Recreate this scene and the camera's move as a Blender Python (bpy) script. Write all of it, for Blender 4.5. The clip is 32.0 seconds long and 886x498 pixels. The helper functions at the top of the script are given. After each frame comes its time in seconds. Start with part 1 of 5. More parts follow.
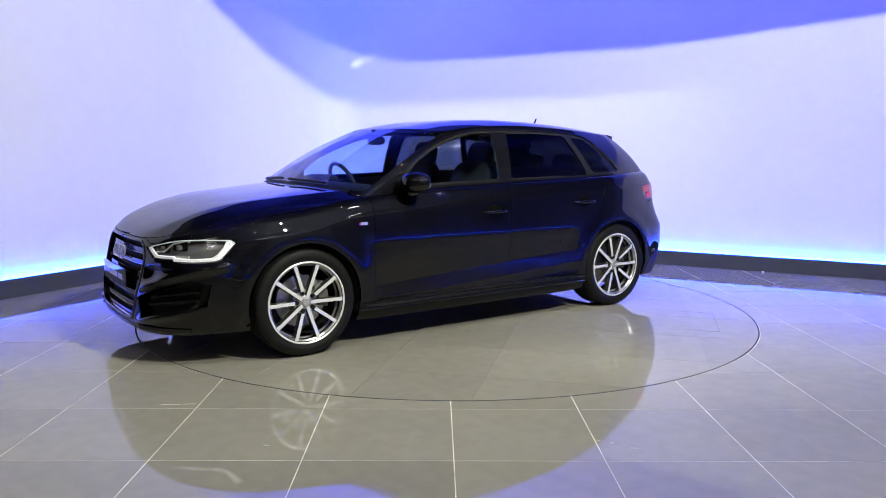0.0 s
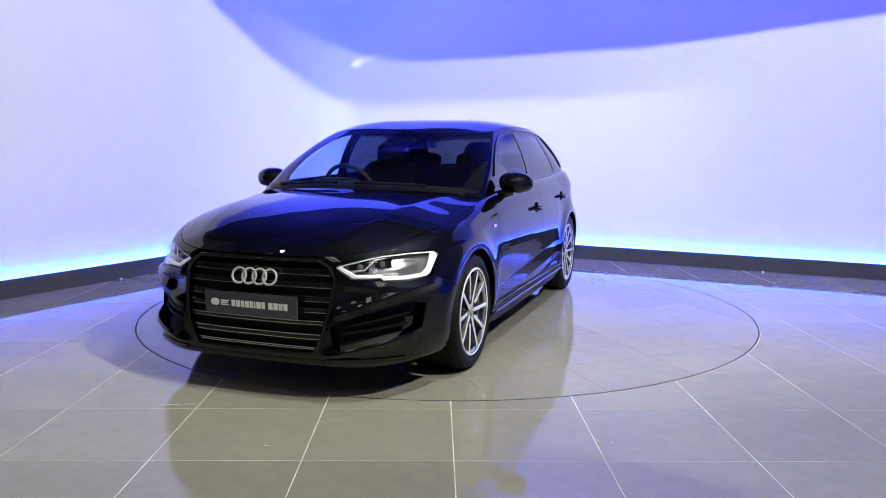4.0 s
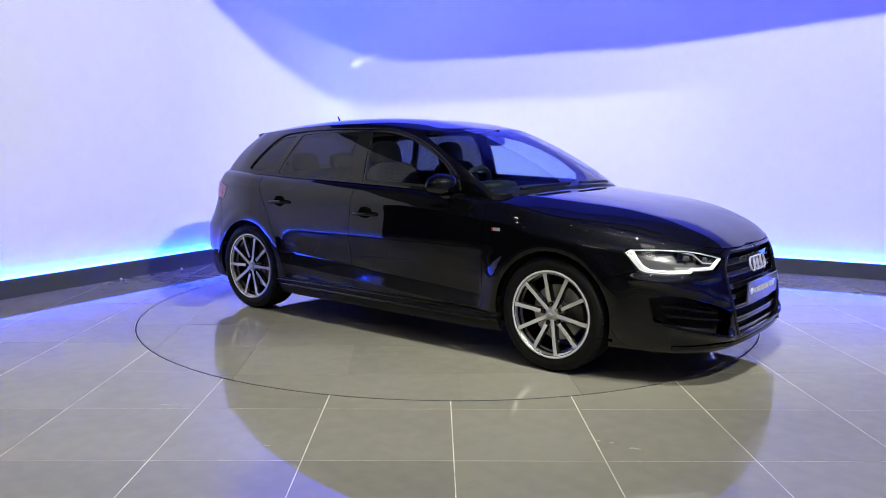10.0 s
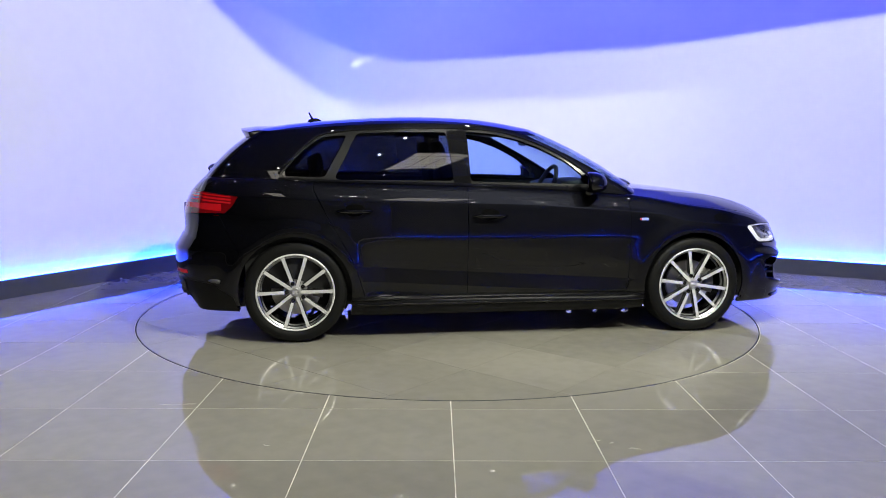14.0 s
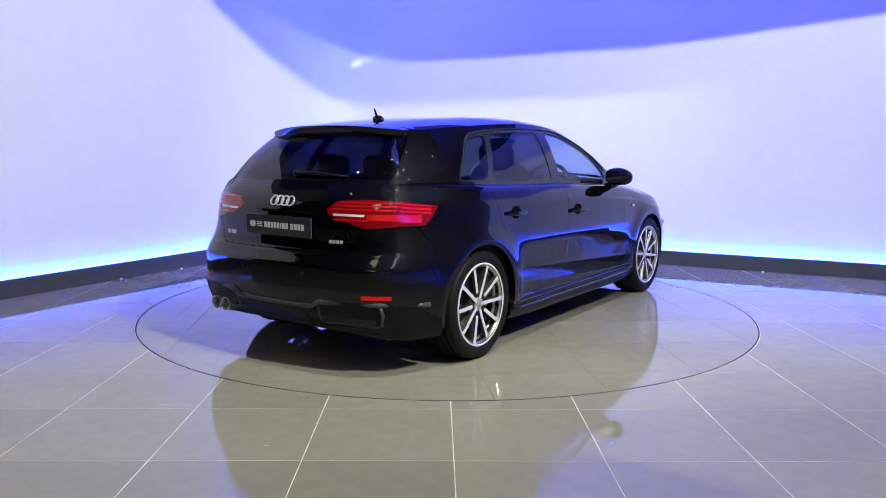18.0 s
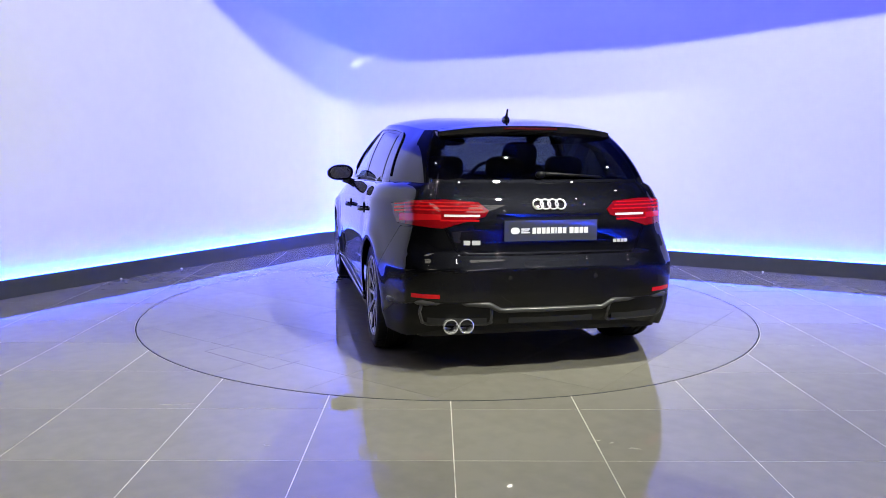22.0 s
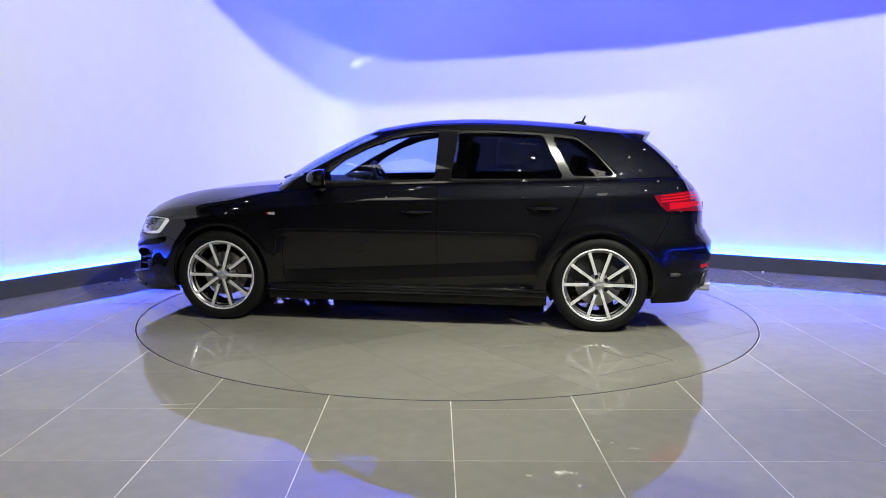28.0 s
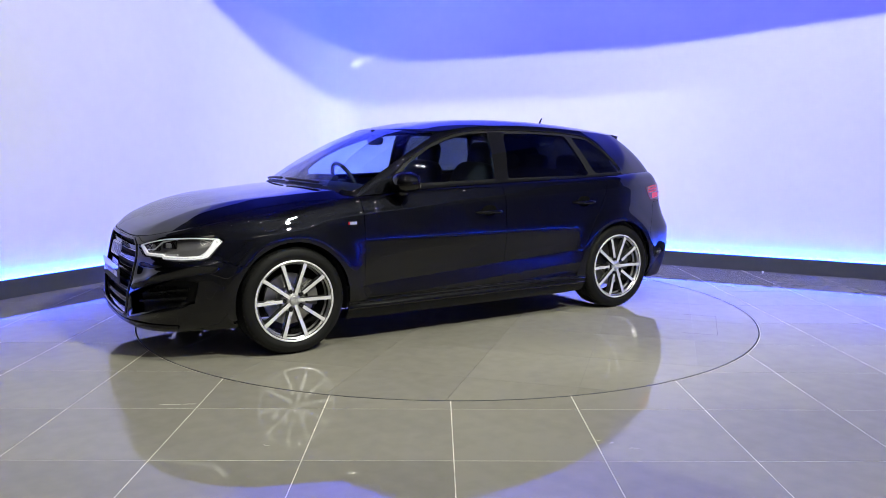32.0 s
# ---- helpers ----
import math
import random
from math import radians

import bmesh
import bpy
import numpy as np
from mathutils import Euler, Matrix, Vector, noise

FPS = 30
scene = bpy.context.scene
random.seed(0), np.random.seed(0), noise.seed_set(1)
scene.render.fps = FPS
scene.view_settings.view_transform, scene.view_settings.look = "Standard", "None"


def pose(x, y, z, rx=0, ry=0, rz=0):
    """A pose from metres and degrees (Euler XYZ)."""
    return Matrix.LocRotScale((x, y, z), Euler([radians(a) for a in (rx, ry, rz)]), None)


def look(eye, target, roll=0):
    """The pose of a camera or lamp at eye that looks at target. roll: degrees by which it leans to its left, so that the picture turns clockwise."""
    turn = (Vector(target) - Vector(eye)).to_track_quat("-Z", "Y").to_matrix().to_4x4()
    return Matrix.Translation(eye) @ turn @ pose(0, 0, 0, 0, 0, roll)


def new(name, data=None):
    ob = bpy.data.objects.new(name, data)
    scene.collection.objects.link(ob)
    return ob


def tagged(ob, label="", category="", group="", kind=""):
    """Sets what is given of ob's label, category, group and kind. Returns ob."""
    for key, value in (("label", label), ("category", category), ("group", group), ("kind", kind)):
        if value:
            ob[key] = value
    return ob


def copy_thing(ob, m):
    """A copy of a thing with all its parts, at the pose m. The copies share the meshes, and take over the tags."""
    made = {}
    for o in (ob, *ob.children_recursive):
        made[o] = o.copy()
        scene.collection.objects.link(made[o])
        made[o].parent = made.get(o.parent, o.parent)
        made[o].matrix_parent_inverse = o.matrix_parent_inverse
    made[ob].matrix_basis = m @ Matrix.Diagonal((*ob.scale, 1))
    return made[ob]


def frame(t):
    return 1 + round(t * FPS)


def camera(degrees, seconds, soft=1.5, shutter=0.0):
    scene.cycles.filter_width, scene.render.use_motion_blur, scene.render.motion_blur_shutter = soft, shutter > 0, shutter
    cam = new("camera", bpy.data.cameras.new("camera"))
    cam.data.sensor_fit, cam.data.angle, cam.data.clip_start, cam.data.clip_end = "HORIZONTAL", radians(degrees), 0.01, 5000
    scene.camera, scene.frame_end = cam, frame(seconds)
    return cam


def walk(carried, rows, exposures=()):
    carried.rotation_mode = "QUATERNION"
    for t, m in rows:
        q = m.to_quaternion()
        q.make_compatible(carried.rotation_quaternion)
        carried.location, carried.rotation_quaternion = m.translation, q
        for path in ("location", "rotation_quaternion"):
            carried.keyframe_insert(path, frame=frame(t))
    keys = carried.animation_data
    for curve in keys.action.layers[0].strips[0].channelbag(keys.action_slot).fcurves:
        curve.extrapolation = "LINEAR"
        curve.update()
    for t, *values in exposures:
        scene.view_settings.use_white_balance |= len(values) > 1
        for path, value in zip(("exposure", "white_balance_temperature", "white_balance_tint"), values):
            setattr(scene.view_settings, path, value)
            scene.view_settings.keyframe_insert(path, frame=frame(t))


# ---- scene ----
# Static camera on a tripod, a car on a turntable before a corner with washed walls.
cam = camera(59.85, 32.0, soft=0.9)
CAM = pose(-0.086, -5.904, 1.243, 82.311, 0, -0.516) @ pose(0, 0, 0, 0, 0, 0.314)
walk(cam, [(0.0, CAM), (32.0, CAM)], exposures=[(0.0, 0.0), (32.0, 0.0)])

# ---- world and lamps ----
world = bpy.data.worlds.new("hall")
scene.world = world
world.use_nodes = True
world.node_tree.nodes["Background"].inputs[0].default_value = (0.02, 0.022, 0.03, 1)
world.node_tree.nodes["Background"].inputs[1].default_value = 0.3


def lamp(name, kind, m, energy, color, **more):
    data = bpy.data.lights.new(name, kind)
    data.energy, data.color = energy, color
    for key, value in more.items():
        if key == "size":
            data.size = value
        elif key == "size_y":
            data.shape, data.size_y = "RECTANGLE", value
        elif key == "radius":
            data.shadow_soft_size = value
        elif key == "spot":
            data.spot_size, data.spot_blend = radians(value), more.get("blend", 0.25)
        elif key == "spread":
            data.spread = radians(value)
    ob = new(name, data)
    ob.matrix_world = m
    return ob


LAMP_A, LAMP_B = Vector((2.85, -4.7, 4.75)), Vector((0.6, -3.4, 4.58))
WARM = (0.97, 0.98, 0.83)
lamp("wall_spot", "SPOT", look(LAMP_A, (-2.5, 1.3, 1.2)), 2000, WARM, radius=0.006, spot=86, blend=1.0)
lamp("wall_spot", "SPOT", look(LAMP_B, (2.6, 2.2, 1.1)), 1060, WARM, radius=0.005, spot=94, blend=0.8)
lamp("floor_spot", "SPOT", look((1.3, -3.0, 5.0), (1.3, -2.6, 0.0)), 700, WARM, radius=0.05, spot=102, blend=0.6)
# unseen fill lamps, added to brighten the hall mirrored in the paint
for hx, hy in ((-3.2, -10.5), (0.4, -11.5)):
    lamp("hall_lamp", "SPOT", look((hx, hy, 4.9), (hx, hy - 1.5, 0.0)), 320, (1.0, 0.96, 0.88), radius=0.12, spot=140, blend=0.6)
lamp("hall_lamp", "SPOT", look((1.0, -5.2, 4.9), (4.6, -7.2, 1.5)), 90, (1.0, 0.97, 0.86), radius=0.05, spot=110, blend=1.0)
# added lamp without a real source: its thin beam stands in for a reflected streak
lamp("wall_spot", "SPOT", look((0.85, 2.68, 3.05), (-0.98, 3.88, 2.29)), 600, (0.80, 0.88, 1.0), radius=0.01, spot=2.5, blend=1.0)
BLUE = (0.04, 0.06, 1.0)
lamp("blue_wash", "AREA", look((-0.95, 1.95, 4.95), (-2.05, 2.75, 3.0)), 175, BLUE, size=2.0, size_y=0.15)
lamp("blue_wash", "AREA", look((0.75, 1.3, 4.95), (1.6, 2.9, 2.9)), 490, BLUE, size=5.0, size_y=0.15)

# ---- materials ----


def material(name, color, rough=0.5, metal=0.0, grain=0.0, scale=20.0, bump=0.0, coat=0.0, emit=None, power=0.0,
             vary=0.0, ior=1.5, fine=None, rough_vary=0.0):
    m = bpy.data.materials.new(name)
    m.use_nodes = True
    nt = m.node_tree
    b = nt.nodes["Principled BSDF"]
    b.inputs["Base Color"].default_value = (*color, 1)
    b.inputs["Roughness"].default_value = rough
    b.inputs["Metallic"].default_value = metal
    b.inputs["IOR"].default_value = ior
    b.inputs["Coat Weight"].default_value = coat
    b.inputs["Coat Roughness"].default_value = 0.02
    if emit:
        b.inputs["Emission Color"].default_value = (*emit, 1)
        b.inputs["Emission Strength"].default_value = power
    tc = nt.nodes.new("ShaderNodeTexCoord")
    if grain or vary or rough_vary:
        n1 = nt.nodes.new("ShaderNodeTexNoise")
        n1.inputs["Scale"].default_value = scale
        n1.inputs["Detail"].default_value = 8
        n2 = nt.nodes.new("ShaderNodeTexNoise")
        n2.inputs["Scale"].default_value = scale * 0.11
        n2.inputs["Detail"].default_value = 4
        nt.links.new(tc.outputs["Object"], n1.inputs["Vector"])
        nt.links.new(tc.outputs["Object"], n2.inputs["Vector"])
        add = nt.nodes.new("ShaderNodeMath")
        add.operation = "ADD"
        nt.links.new(n1.outputs["Fac"], add.inputs[0])
        nt.links.new(n2.outputs["Fac"], add.inputs[1])
        last = add.outputs[0]
        if vary:
            info = nt.nodes.new("ShaderNodeObjectInfo")
            mul = nt.nodes.new("ShaderNodeMath")
            mul.operation = "MULTIPLY_ADD"
            mul.inputs[1].default_value = vary / max(grain, 0.01)
            nt.links.new(info.outputs["Random"], mul.inputs[0])
            nt.links.new(last, mul.inputs[2])
            last = mul.outputs[0]
        ramp = nt.nodes.new("ShaderNodeMapRange")
        ramp.inputs["From Min"].default_value, ramp.inputs["From Max"].default_value = 0.5, 1.5
        ramp.inputs["To Min"].default_value, ramp.inputs["To Max"].default_value = 1 - grain, 1 + grain
        nt.links.new(last, ramp.inputs["Value"])
        mix = nt.nodes.new("ShaderNodeVectorMath")
        mix.operation = "SCALE"
        mix.inputs[0].default_value = color
        nt.links.new(ramp.outputs[0], mix.inputs["Scale"])
        nt.links.new(mix.outputs[0], b.inputs["Base Color"])
        if rough_vary:
            rr = nt.nodes.new("ShaderNodeMapRange")
            rr.inputs["From Min"].default_value, rr.inputs["From Max"].default_value = 0.3, 0.7
            rr.inputs["To Min"].default_value, rr.inputs["To Max"].default_value = rough, rough + rough_vary
            nt.links.new(n2.outputs["Fac"], rr.inputs["Value"])
            nt.links.new(rr.outputs[0], b.inputs["Roughness"])
    if bump:
        n3 = nt.nodes.new("ShaderNodeTexNoise")
        n3.inputs["Scale"].default_value = fine or scale * 4
        n3.inputs["Detail"].default_value = 6
        nt.links.new(tc.outputs["Object"], n3.inputs["Vector"])
        bp = nt.nodes.new("ShaderNodeBump")
        bp.inputs["Strength"].default_value = bump
        bp.inputs["Distance"].default_value = 0.002
        nt.links.new(n3.outputs["Fac"], bp.inputs["Height"])
        nt.links.new(bp.outputs[0], b.inputs["Normal"])
    return m


def paint_material(name, flake):
    """Black mica paint: a broad dark sheen of flakes under a clear coat."""
    m = material(name, flake, 0.52, metal=1.0, coat=1.0)
    b = m.node_tree.nodes["Principled BSDF"]
    b.inputs["Coat Roughness"].default_value = 0.012
    b.inputs["Coat IOR"].default_value = 1.5
    b.inputs["Specular Tint"].default_value = (0.1, 0.1, 0.1, 1)
    return m


def pane_material(name, tint, base=0.045, rough=0.0):
    """A thin sheet: tinted clear with a gloss that grows towards grazing view."""
    m = bpy.data.materials.new(name)
    m.use_nodes = True
    nt = m.node_tree
    nt.nodes.remove(nt.nodes["Principled BSDF"])
    tr, gl, mx, lw, pw, ma = [nt.nodes.new(k) for k in ("ShaderNodeBsdfTransparent", "ShaderNodeBsdfGlossy", "ShaderNodeMixShader", "ShaderNodeLayerWeight",
                                                        "ShaderNodeMath", "ShaderNodeMath")]
    tr.inputs[0].default_value = (*tint, 1)
    gl.inputs["Roughness"].default_value = rough
    lw.inputs["Blend"].default_value = 0.5
    pw.operation, pw.inputs[1].default_value = "POWER", 5.0
    ma.operation, ma.inputs[1].default_value, ma.inputs[2].default_value = "MULTIPLY_ADD", 1 - base, base
    nt.links.new(lw.outputs["Facing"], pw.inputs[0])
    nt.links.new(pw.outputs[0], ma.inputs[0])
    nt.links.new(ma.outputs[0], mx.inputs[0])
    nt.links.new(tr.outputs[0], mx.inputs[1])
    nt.links.new(gl.outputs[0], mx.inputs[2])
    nt.links.new(mx.outputs[0], nt.nodes["Material Output"].inputs[0])
    return m


M = {
    "wall": material("painted_wall", (0.8, 0.8, 0.8), 0.85, grain=0.03, scale=9, bump=0.05, fine=160),
    "plinth": material("plinth_paint", (0.06, 0.064, 0.072), 0.35, grain=0.12, scale=14, bump=0.05),
    "tile": material("polished_porcelain", (0.236, 0.224, 0.19), 0.012, grain=0.16, scale=11, vary=0.07, rough_vary=0.025, ior=1.48, bump=0.012, fine=30),
    "grout": material("grout", (0.70, 0.67, 0.58), 0.8, grain=0.65, scale=42),
    "gap": material("dark_joint", (0.015, 0.015, 0.016), 0.8),
    "seam": material("tile_seam", (0.14, 0.13, 0.115), 0.7, grain=0.3, scale=30),
    "ceiling": material("dark_ceiling", (0.09, 0.09, 0.095), 0.9, grain=0.1, scale=4),
    "hall": material("hall_wall", (0.17, 0.17, 0.175), 0.85, grain=0.1, scale=3),
    "led": material("led_strip", (0.8, 0.9, 1.0), 0.5, emit=(0.004, 0.042, 1.0), power=880.0),
    "rooflight": material("rooflight_glow", (0.8, 0.8, 0.8), 0.5, emit=(1.0, 0.93, 0.8), power=3.2),
    "downlight": material("downlight_glow", (0.9, 0.9, 0.9), 0.5, emit=(1.0, 0.96, 0.88), power=180.0),
    "steel": material("painted_steel", (0.08, 0.08, 0.085), 0.5),
    "paint": paint_material("black_mica_paint", (0.0050, 0.0052, 0.0075)),
    "glossblack": material("gloss_black_trim", (0.005, 0.005, 0.006), 0.04, ior=1.5),
    "plastic": material("black_plastic", (0.003, 0.003, 0.0034), 0.45, grain=0.1, scale=60, bump=0.1, ior=1.3),
    "satin": material("satin_black_trim", (0.012, 0.012, 0.012), 0.22, ior=1.5),
    "rubber": material("tyre_rubber", (0.006, 0.006, 0.006), 0.6, grain=0.2, scale=40, bump=0.15, ior=1.25),
    "alloy": material("machined_alloy", (0.76, 0.76, 0.78), 0.26, metal=0.4, grain=0.04, scale=60),
    "alloydark": material("grey_alloy", (0.10, 0.10, 0.105), 0.25, metal=0.8),
    "disc": material("brake_steel", (0.48, 0.47, 0.46), 0.35, metal=1.0, grain=0.15, scale=80),
    "cast": material("cast_iron", (0.16, 0.155, 0.15), 0.55, metal=0.6, grain=0.2, scale=50),
    "chrome": material("chrome", (0.85, 0.85, 0.87), 0.1, metal=0.7),
    "alloymid": material("silver_alloy", (0.36, 0.36, 0.37), 0.3, metal=0.6),
    "red": material("red_lens", (0.42, 0.004, 0.008), 0.06, emit=(1.0, 0.012, 0.012), power=0.10, coat=0.6),
    "redbase": material("deep_red_lens", (0.16, 0.002, 0.004), 0.06, coat=0.6),
    "gunmetal": material("polished_slat_edge", (0.62, 0.62, 0.64), 0.14, metal=1.0),
    "greytrim": material("satin_grey_trim", (0.045, 0.045, 0.048), 0.3, ior=1.5),
    "reddark": material("dark_red_lens", (0.05, 0.001, 0.002), 0.1, coat=0.6),
    "white": material("white_lens", (0.72, 0.70, 0.71), 0.15, emit=(1, 1, 1), power=0.08),
    "drl": material("daylight_strip", (0.85, 0.85, 0.87), 0.15, emit=(0.95, 0.97, 1.0), power=0.22),
    "lampgrey": material("lamp_housing", (0.11, 0.11, 0.115), 0.25, metal=0.2),
    "lamptray": material("lamp_reflector", (0.22, 0.22, 0.23), 0.2, metal=0.6),
    "lens": material("projector_lens", (0.06, 0.06, 0.07), 0.03, coat=1.0),
    "plate": material("plate_slate", (0.046, 0.049, 0.066), 0.05, grain=0.04, scale=40, coat=0.4),
    "plate_front": material("plate_gloss", (0.046, 0.049, 0.066), 0.03, grain=0.04, scale=40, coat=1.0),
    "platebar": material("plate_white", (0.75, 0.75, 0.76), 0.4),
    "cloth": material("dark_seat_cloth", (0.010, 0.010, 0.011), 0.85, grain=0.2, scale=120, bump=0.2),
    "dash": material("dash_plastic", (0.009, 0.009, 0.010), 0.6, bump=0.15, scale=90),
    "hollow": material("recess_shade", (0.003, 0.003, 0.003), 0.9, ior=1.03),
    "under": material("underbody", (0.008, 0.008, 0.009), 0.7),
    "aluminium": material("trim_aluminium", (0.55, 0.55, 0.56), 0.3, metal=1.0),
    "glass": pane_material("clear_glass", (0.60, 0.73, 0.82), 0.06),
    "tint": pane_material("privacy_glass", (0.09, 0.10, 0.115), 0.07),
    "screen": pane_material("windscreen_glass", (0.56, 0.66, 0.72), 0.06),
    "band": pane_material("green_band", (0.25, 0.55, 0.5), 0.05, 0.1),
    "cover": pane_material("lamp_cover", (0.93, 0.93, 0.94)),
    "mirror": material("mirror_glass", (0.9, 0.9, 0.9), 0.0, metal=1.0),
    "redbadge": material("red_enamel", (0.5, 0.01, 0.01), 0.2),
}

# ---- mesh helpers ----


def mesh_of(bm, name="m", smooth=False):
    me = bpy.data.meshes.new(name)
    bm.normal_update()
    bm.to_mesh(me)
    bm.free()
    if smooth:
        for pl in me.polygons:
            pl.use_smooth = True
    return me


def part(name, bm, mat, parent=None, label="", smooth=False, at=None, flat_angle=None):
    """One mesh object, under a thing or a part."""
    me = bm if isinstance(bm, bpy.types.Mesh) else mesh_of(bm, name, smooth)
    if mat is not None and not me.materials:
        me.materials.append(mat)
    ob = new(name, me)
    if smooth and flat_angle:
        me.set_sharp_from_angle(angle=radians(flat_angle))
    if parent is not None:
        ob.parent = parent
    if at is not None:
        ob.matrix_basis = at
    if label:
        tagged(ob, label)
    return ob


def box(x0, y0, z0, x1, y1, z1, bevel=0.0, bm=None, segments=2):
    out = bm or bmesh.new()
    b = bmesh.new()
    bmesh.ops.create_cube(b, size=1)
    for v in b.verts:
        v.co = Vector(((x0 + x1) / 2 + v.co.x * (x1 - x0), (y0 + y1) / 2 + v.co.y * (y1 - y0), (z0 + z1) / 2 + v.co.z * (z1 - z0)))
    if bevel:
        bmesh.ops.bevel(b, geom=b.edges[:], offset=bevel, segments=segments, affect="EDGES", profile=0.6)
    merge(out, b)
    return out


def merge(bm, other, m=None):
    """Adds the mesh other to bm, and frees it."""
    me = bpy.data.meshes.new("t")
    if m is not None:
        other.transform(m)
    other.to_mesh(me)
    other.free()
    bm.from_mesh(me)
    bpy.data.meshes.remove(me)
    return bm


def lathe(profile, steps=48, axis="y", bm=None, closed=False):
    """Turns a list of (radius, along) round the axis."""
    bm = bm or bmesh.new()
    rings = []
    for r, a in profile:
        ring = []
        for i in range(steps):
            t = 2 * math.pi * i / steps
            c, s = r * math.cos(t), r * math.sin(t)
            co = (c, a, s) if axis == "y" else ((c, s, a) if axis == "z" else (a, c, s))
            ring.append(bm.verts.new(co))
        rings.append(ring)
    pairs = list(zip(rings, rings[1:])) + ([(rings[-1], rings[0])] if closed else [])
    for a, b in pairs:
        for i in range(steps):
            j = (i + 1) % steps
            bm.faces.new((a[i], a[j], b[j], b[i]))
    bmesh.ops.recalc_face_normals(bm, faces=bm.faces[:])
    return bm


def tube(points, radius, sides=8, bm=None):
    bm = bm or bmesh.new()
    pts = [Vector(q) for q in points]
    rings = []
    for i, q in enumerate(pts):
        d = (pts[min(i + 1, len(pts) - 1)] - pts[max(i - 1, 0)]).normalized()
        a = d.orthogonal().normalized() if i == 0 else (a - d * a.dot(d)).normalized()
        b = d.cross(a)
        r = radius[i] if isinstance(radius, (list, tuple)) else radius
        rings.append([bm.verts.new(q + (a * math.cos(t) + b * math.sin(t)) * r) for t in [2 * math.pi * k / sides for k in range(sides)]])
    for r0, r1 in zip(rings, rings[1:]):
        for i in range(sides):
            bm.faces.new((r0[i], r0[(i + 1) % sides], r1[(i + 1) % sides], r1[i]))
    bm.faces.new(rings[0][::-1])
    bm.faces.new(rings[-1])
    bmesh.ops.recalc_face_normals(bm, faces=bm.faces[:])
    return bm


def curve(points, t):
    """Smooth curve through the points; t runs from 0 to len - 1."""
    n = len(points)
    i = min(max(int(math.floor(t)), 0), n - 2)
    f = t - i
    p1, p2 = points[i], points[i + 1]
    p0 = points[i - 1] if i > 0 else tuple(2 * a - b for a, b in zip(p1, p2))
    p3 = points[i + 2] if i + 2 < n else tuple(2 * b - a for a, b in zip(p1, p2))
    return tuple(0.5 * (2 * b + (c - a) * f + (2 * a - 5 * b + 4 * c - d) * f * f + (3 * b - a - 3 * c + d) * f ** 3)
                 for a, b, c, d in zip(p0, p1, p2, p3))


def table(rows, x):
    """Smooth value at x from rows of (x, value), x rising: monotone between the rows."""
    if x <= rows[0][0]:
        return rows[0][1]
    if x >= rows[-1][0]:
        return rows[-1][1]
    for i in range(len(rows) - 1):
        if x <= rows[i + 1][0]:
            break

    def slope(k):
        if k <= 0 or k >= len(rows) - 1:
            a, b = (0, 1) if k <= 0 else (len(rows) - 2, len(rows) - 1)
            return (rows[b][1] - rows[a][1]) / (rows[b][0] - rows[a][0])
        d0 = (rows[k][1] - rows[k - 1][1]) / (rows[k][0] - rows[k - 1][0])
        d1 = (rows[k + 1][1] - rows[k][1]) / (rows[k + 1][0] - rows[k][0])
        return 0 if d0 * d1 <= 0 else 2 * d0 * d1 / (d0 + d1)
    (xa, ya), (xb, yb) = rows[i], rows[i + 1]
    h = xb - xa
    f = (x - xa) / h
    return ((1 + 2 * f) * (1 - f) ** 2 * ya + f * (1 - f) ** 2 * h * slope(i) + f * f * (3 - 2 * f) * yb + f * f * (f - 1) * h * slope(i + 1))


def inside(poly, x, y):
    c = False
    for (x0, y0), (x1, y1) in zip(poly, poly[1:] + poly[:1]):
        if (y0 > y) != (y1 > y) and x < (x1 - x0) * (y - y0) / (y1 - y0) + x0:
            c = not c
    return c


def knife(bm, poly, closed=True):
    """Cuts a flat mesh (x, y) along the outline poly, without losing faces."""
    ends = list(zip(poly, poly[1:] + poly[:1])) if closed else list(zip(poly, poly[1:]))
    for (x0, y0), (x1, y1) in ends:
        lo_x, hi_x, lo_y, hi_y = min(x0, x1) - 1e-5, max(x0, x1) + 1e-5, min(y0, y1) - 1e-5, max(y0, y1) + 1e-5
        near = []
        for fc in bm.faces:
            xs = [v.co.x for v in fc.verts]
            ys = [v.co.y for v in fc.verts]
            if max(xs) >= lo_x and min(xs) <= hi_x and max(ys) >= lo_y and min(ys) <= hi_y:
                near.append(fc)
        geom = list({e for fc in near for e in fc.edges}) + list({v for fc in near for v in fc.verts}) + near
        n = Vector((y1 - y0, x0 - x1, 0))
        if geom and n.length > 1e-9:
            bmesh.ops.bisect_plane(bm, geom=geom, plane_co=(x0, y0, 0), plane_no=n.normalized(), dist=1e-6)


# ---- setting: corner walls, plinth with hidden strip, floor ----
N_L, C_L = Vector((-0.8671, 0.4981, 0)), 3.159
N_R, C_R = Vector((0.4537, 0.8912, 0)), 2.960
D_L, D_R = Vector((-0.4981, -0.8671, 0)), Vector((0.8912, -0.4537, 0))
CORNER = Vector((-1.3422, 4.0048, 0))


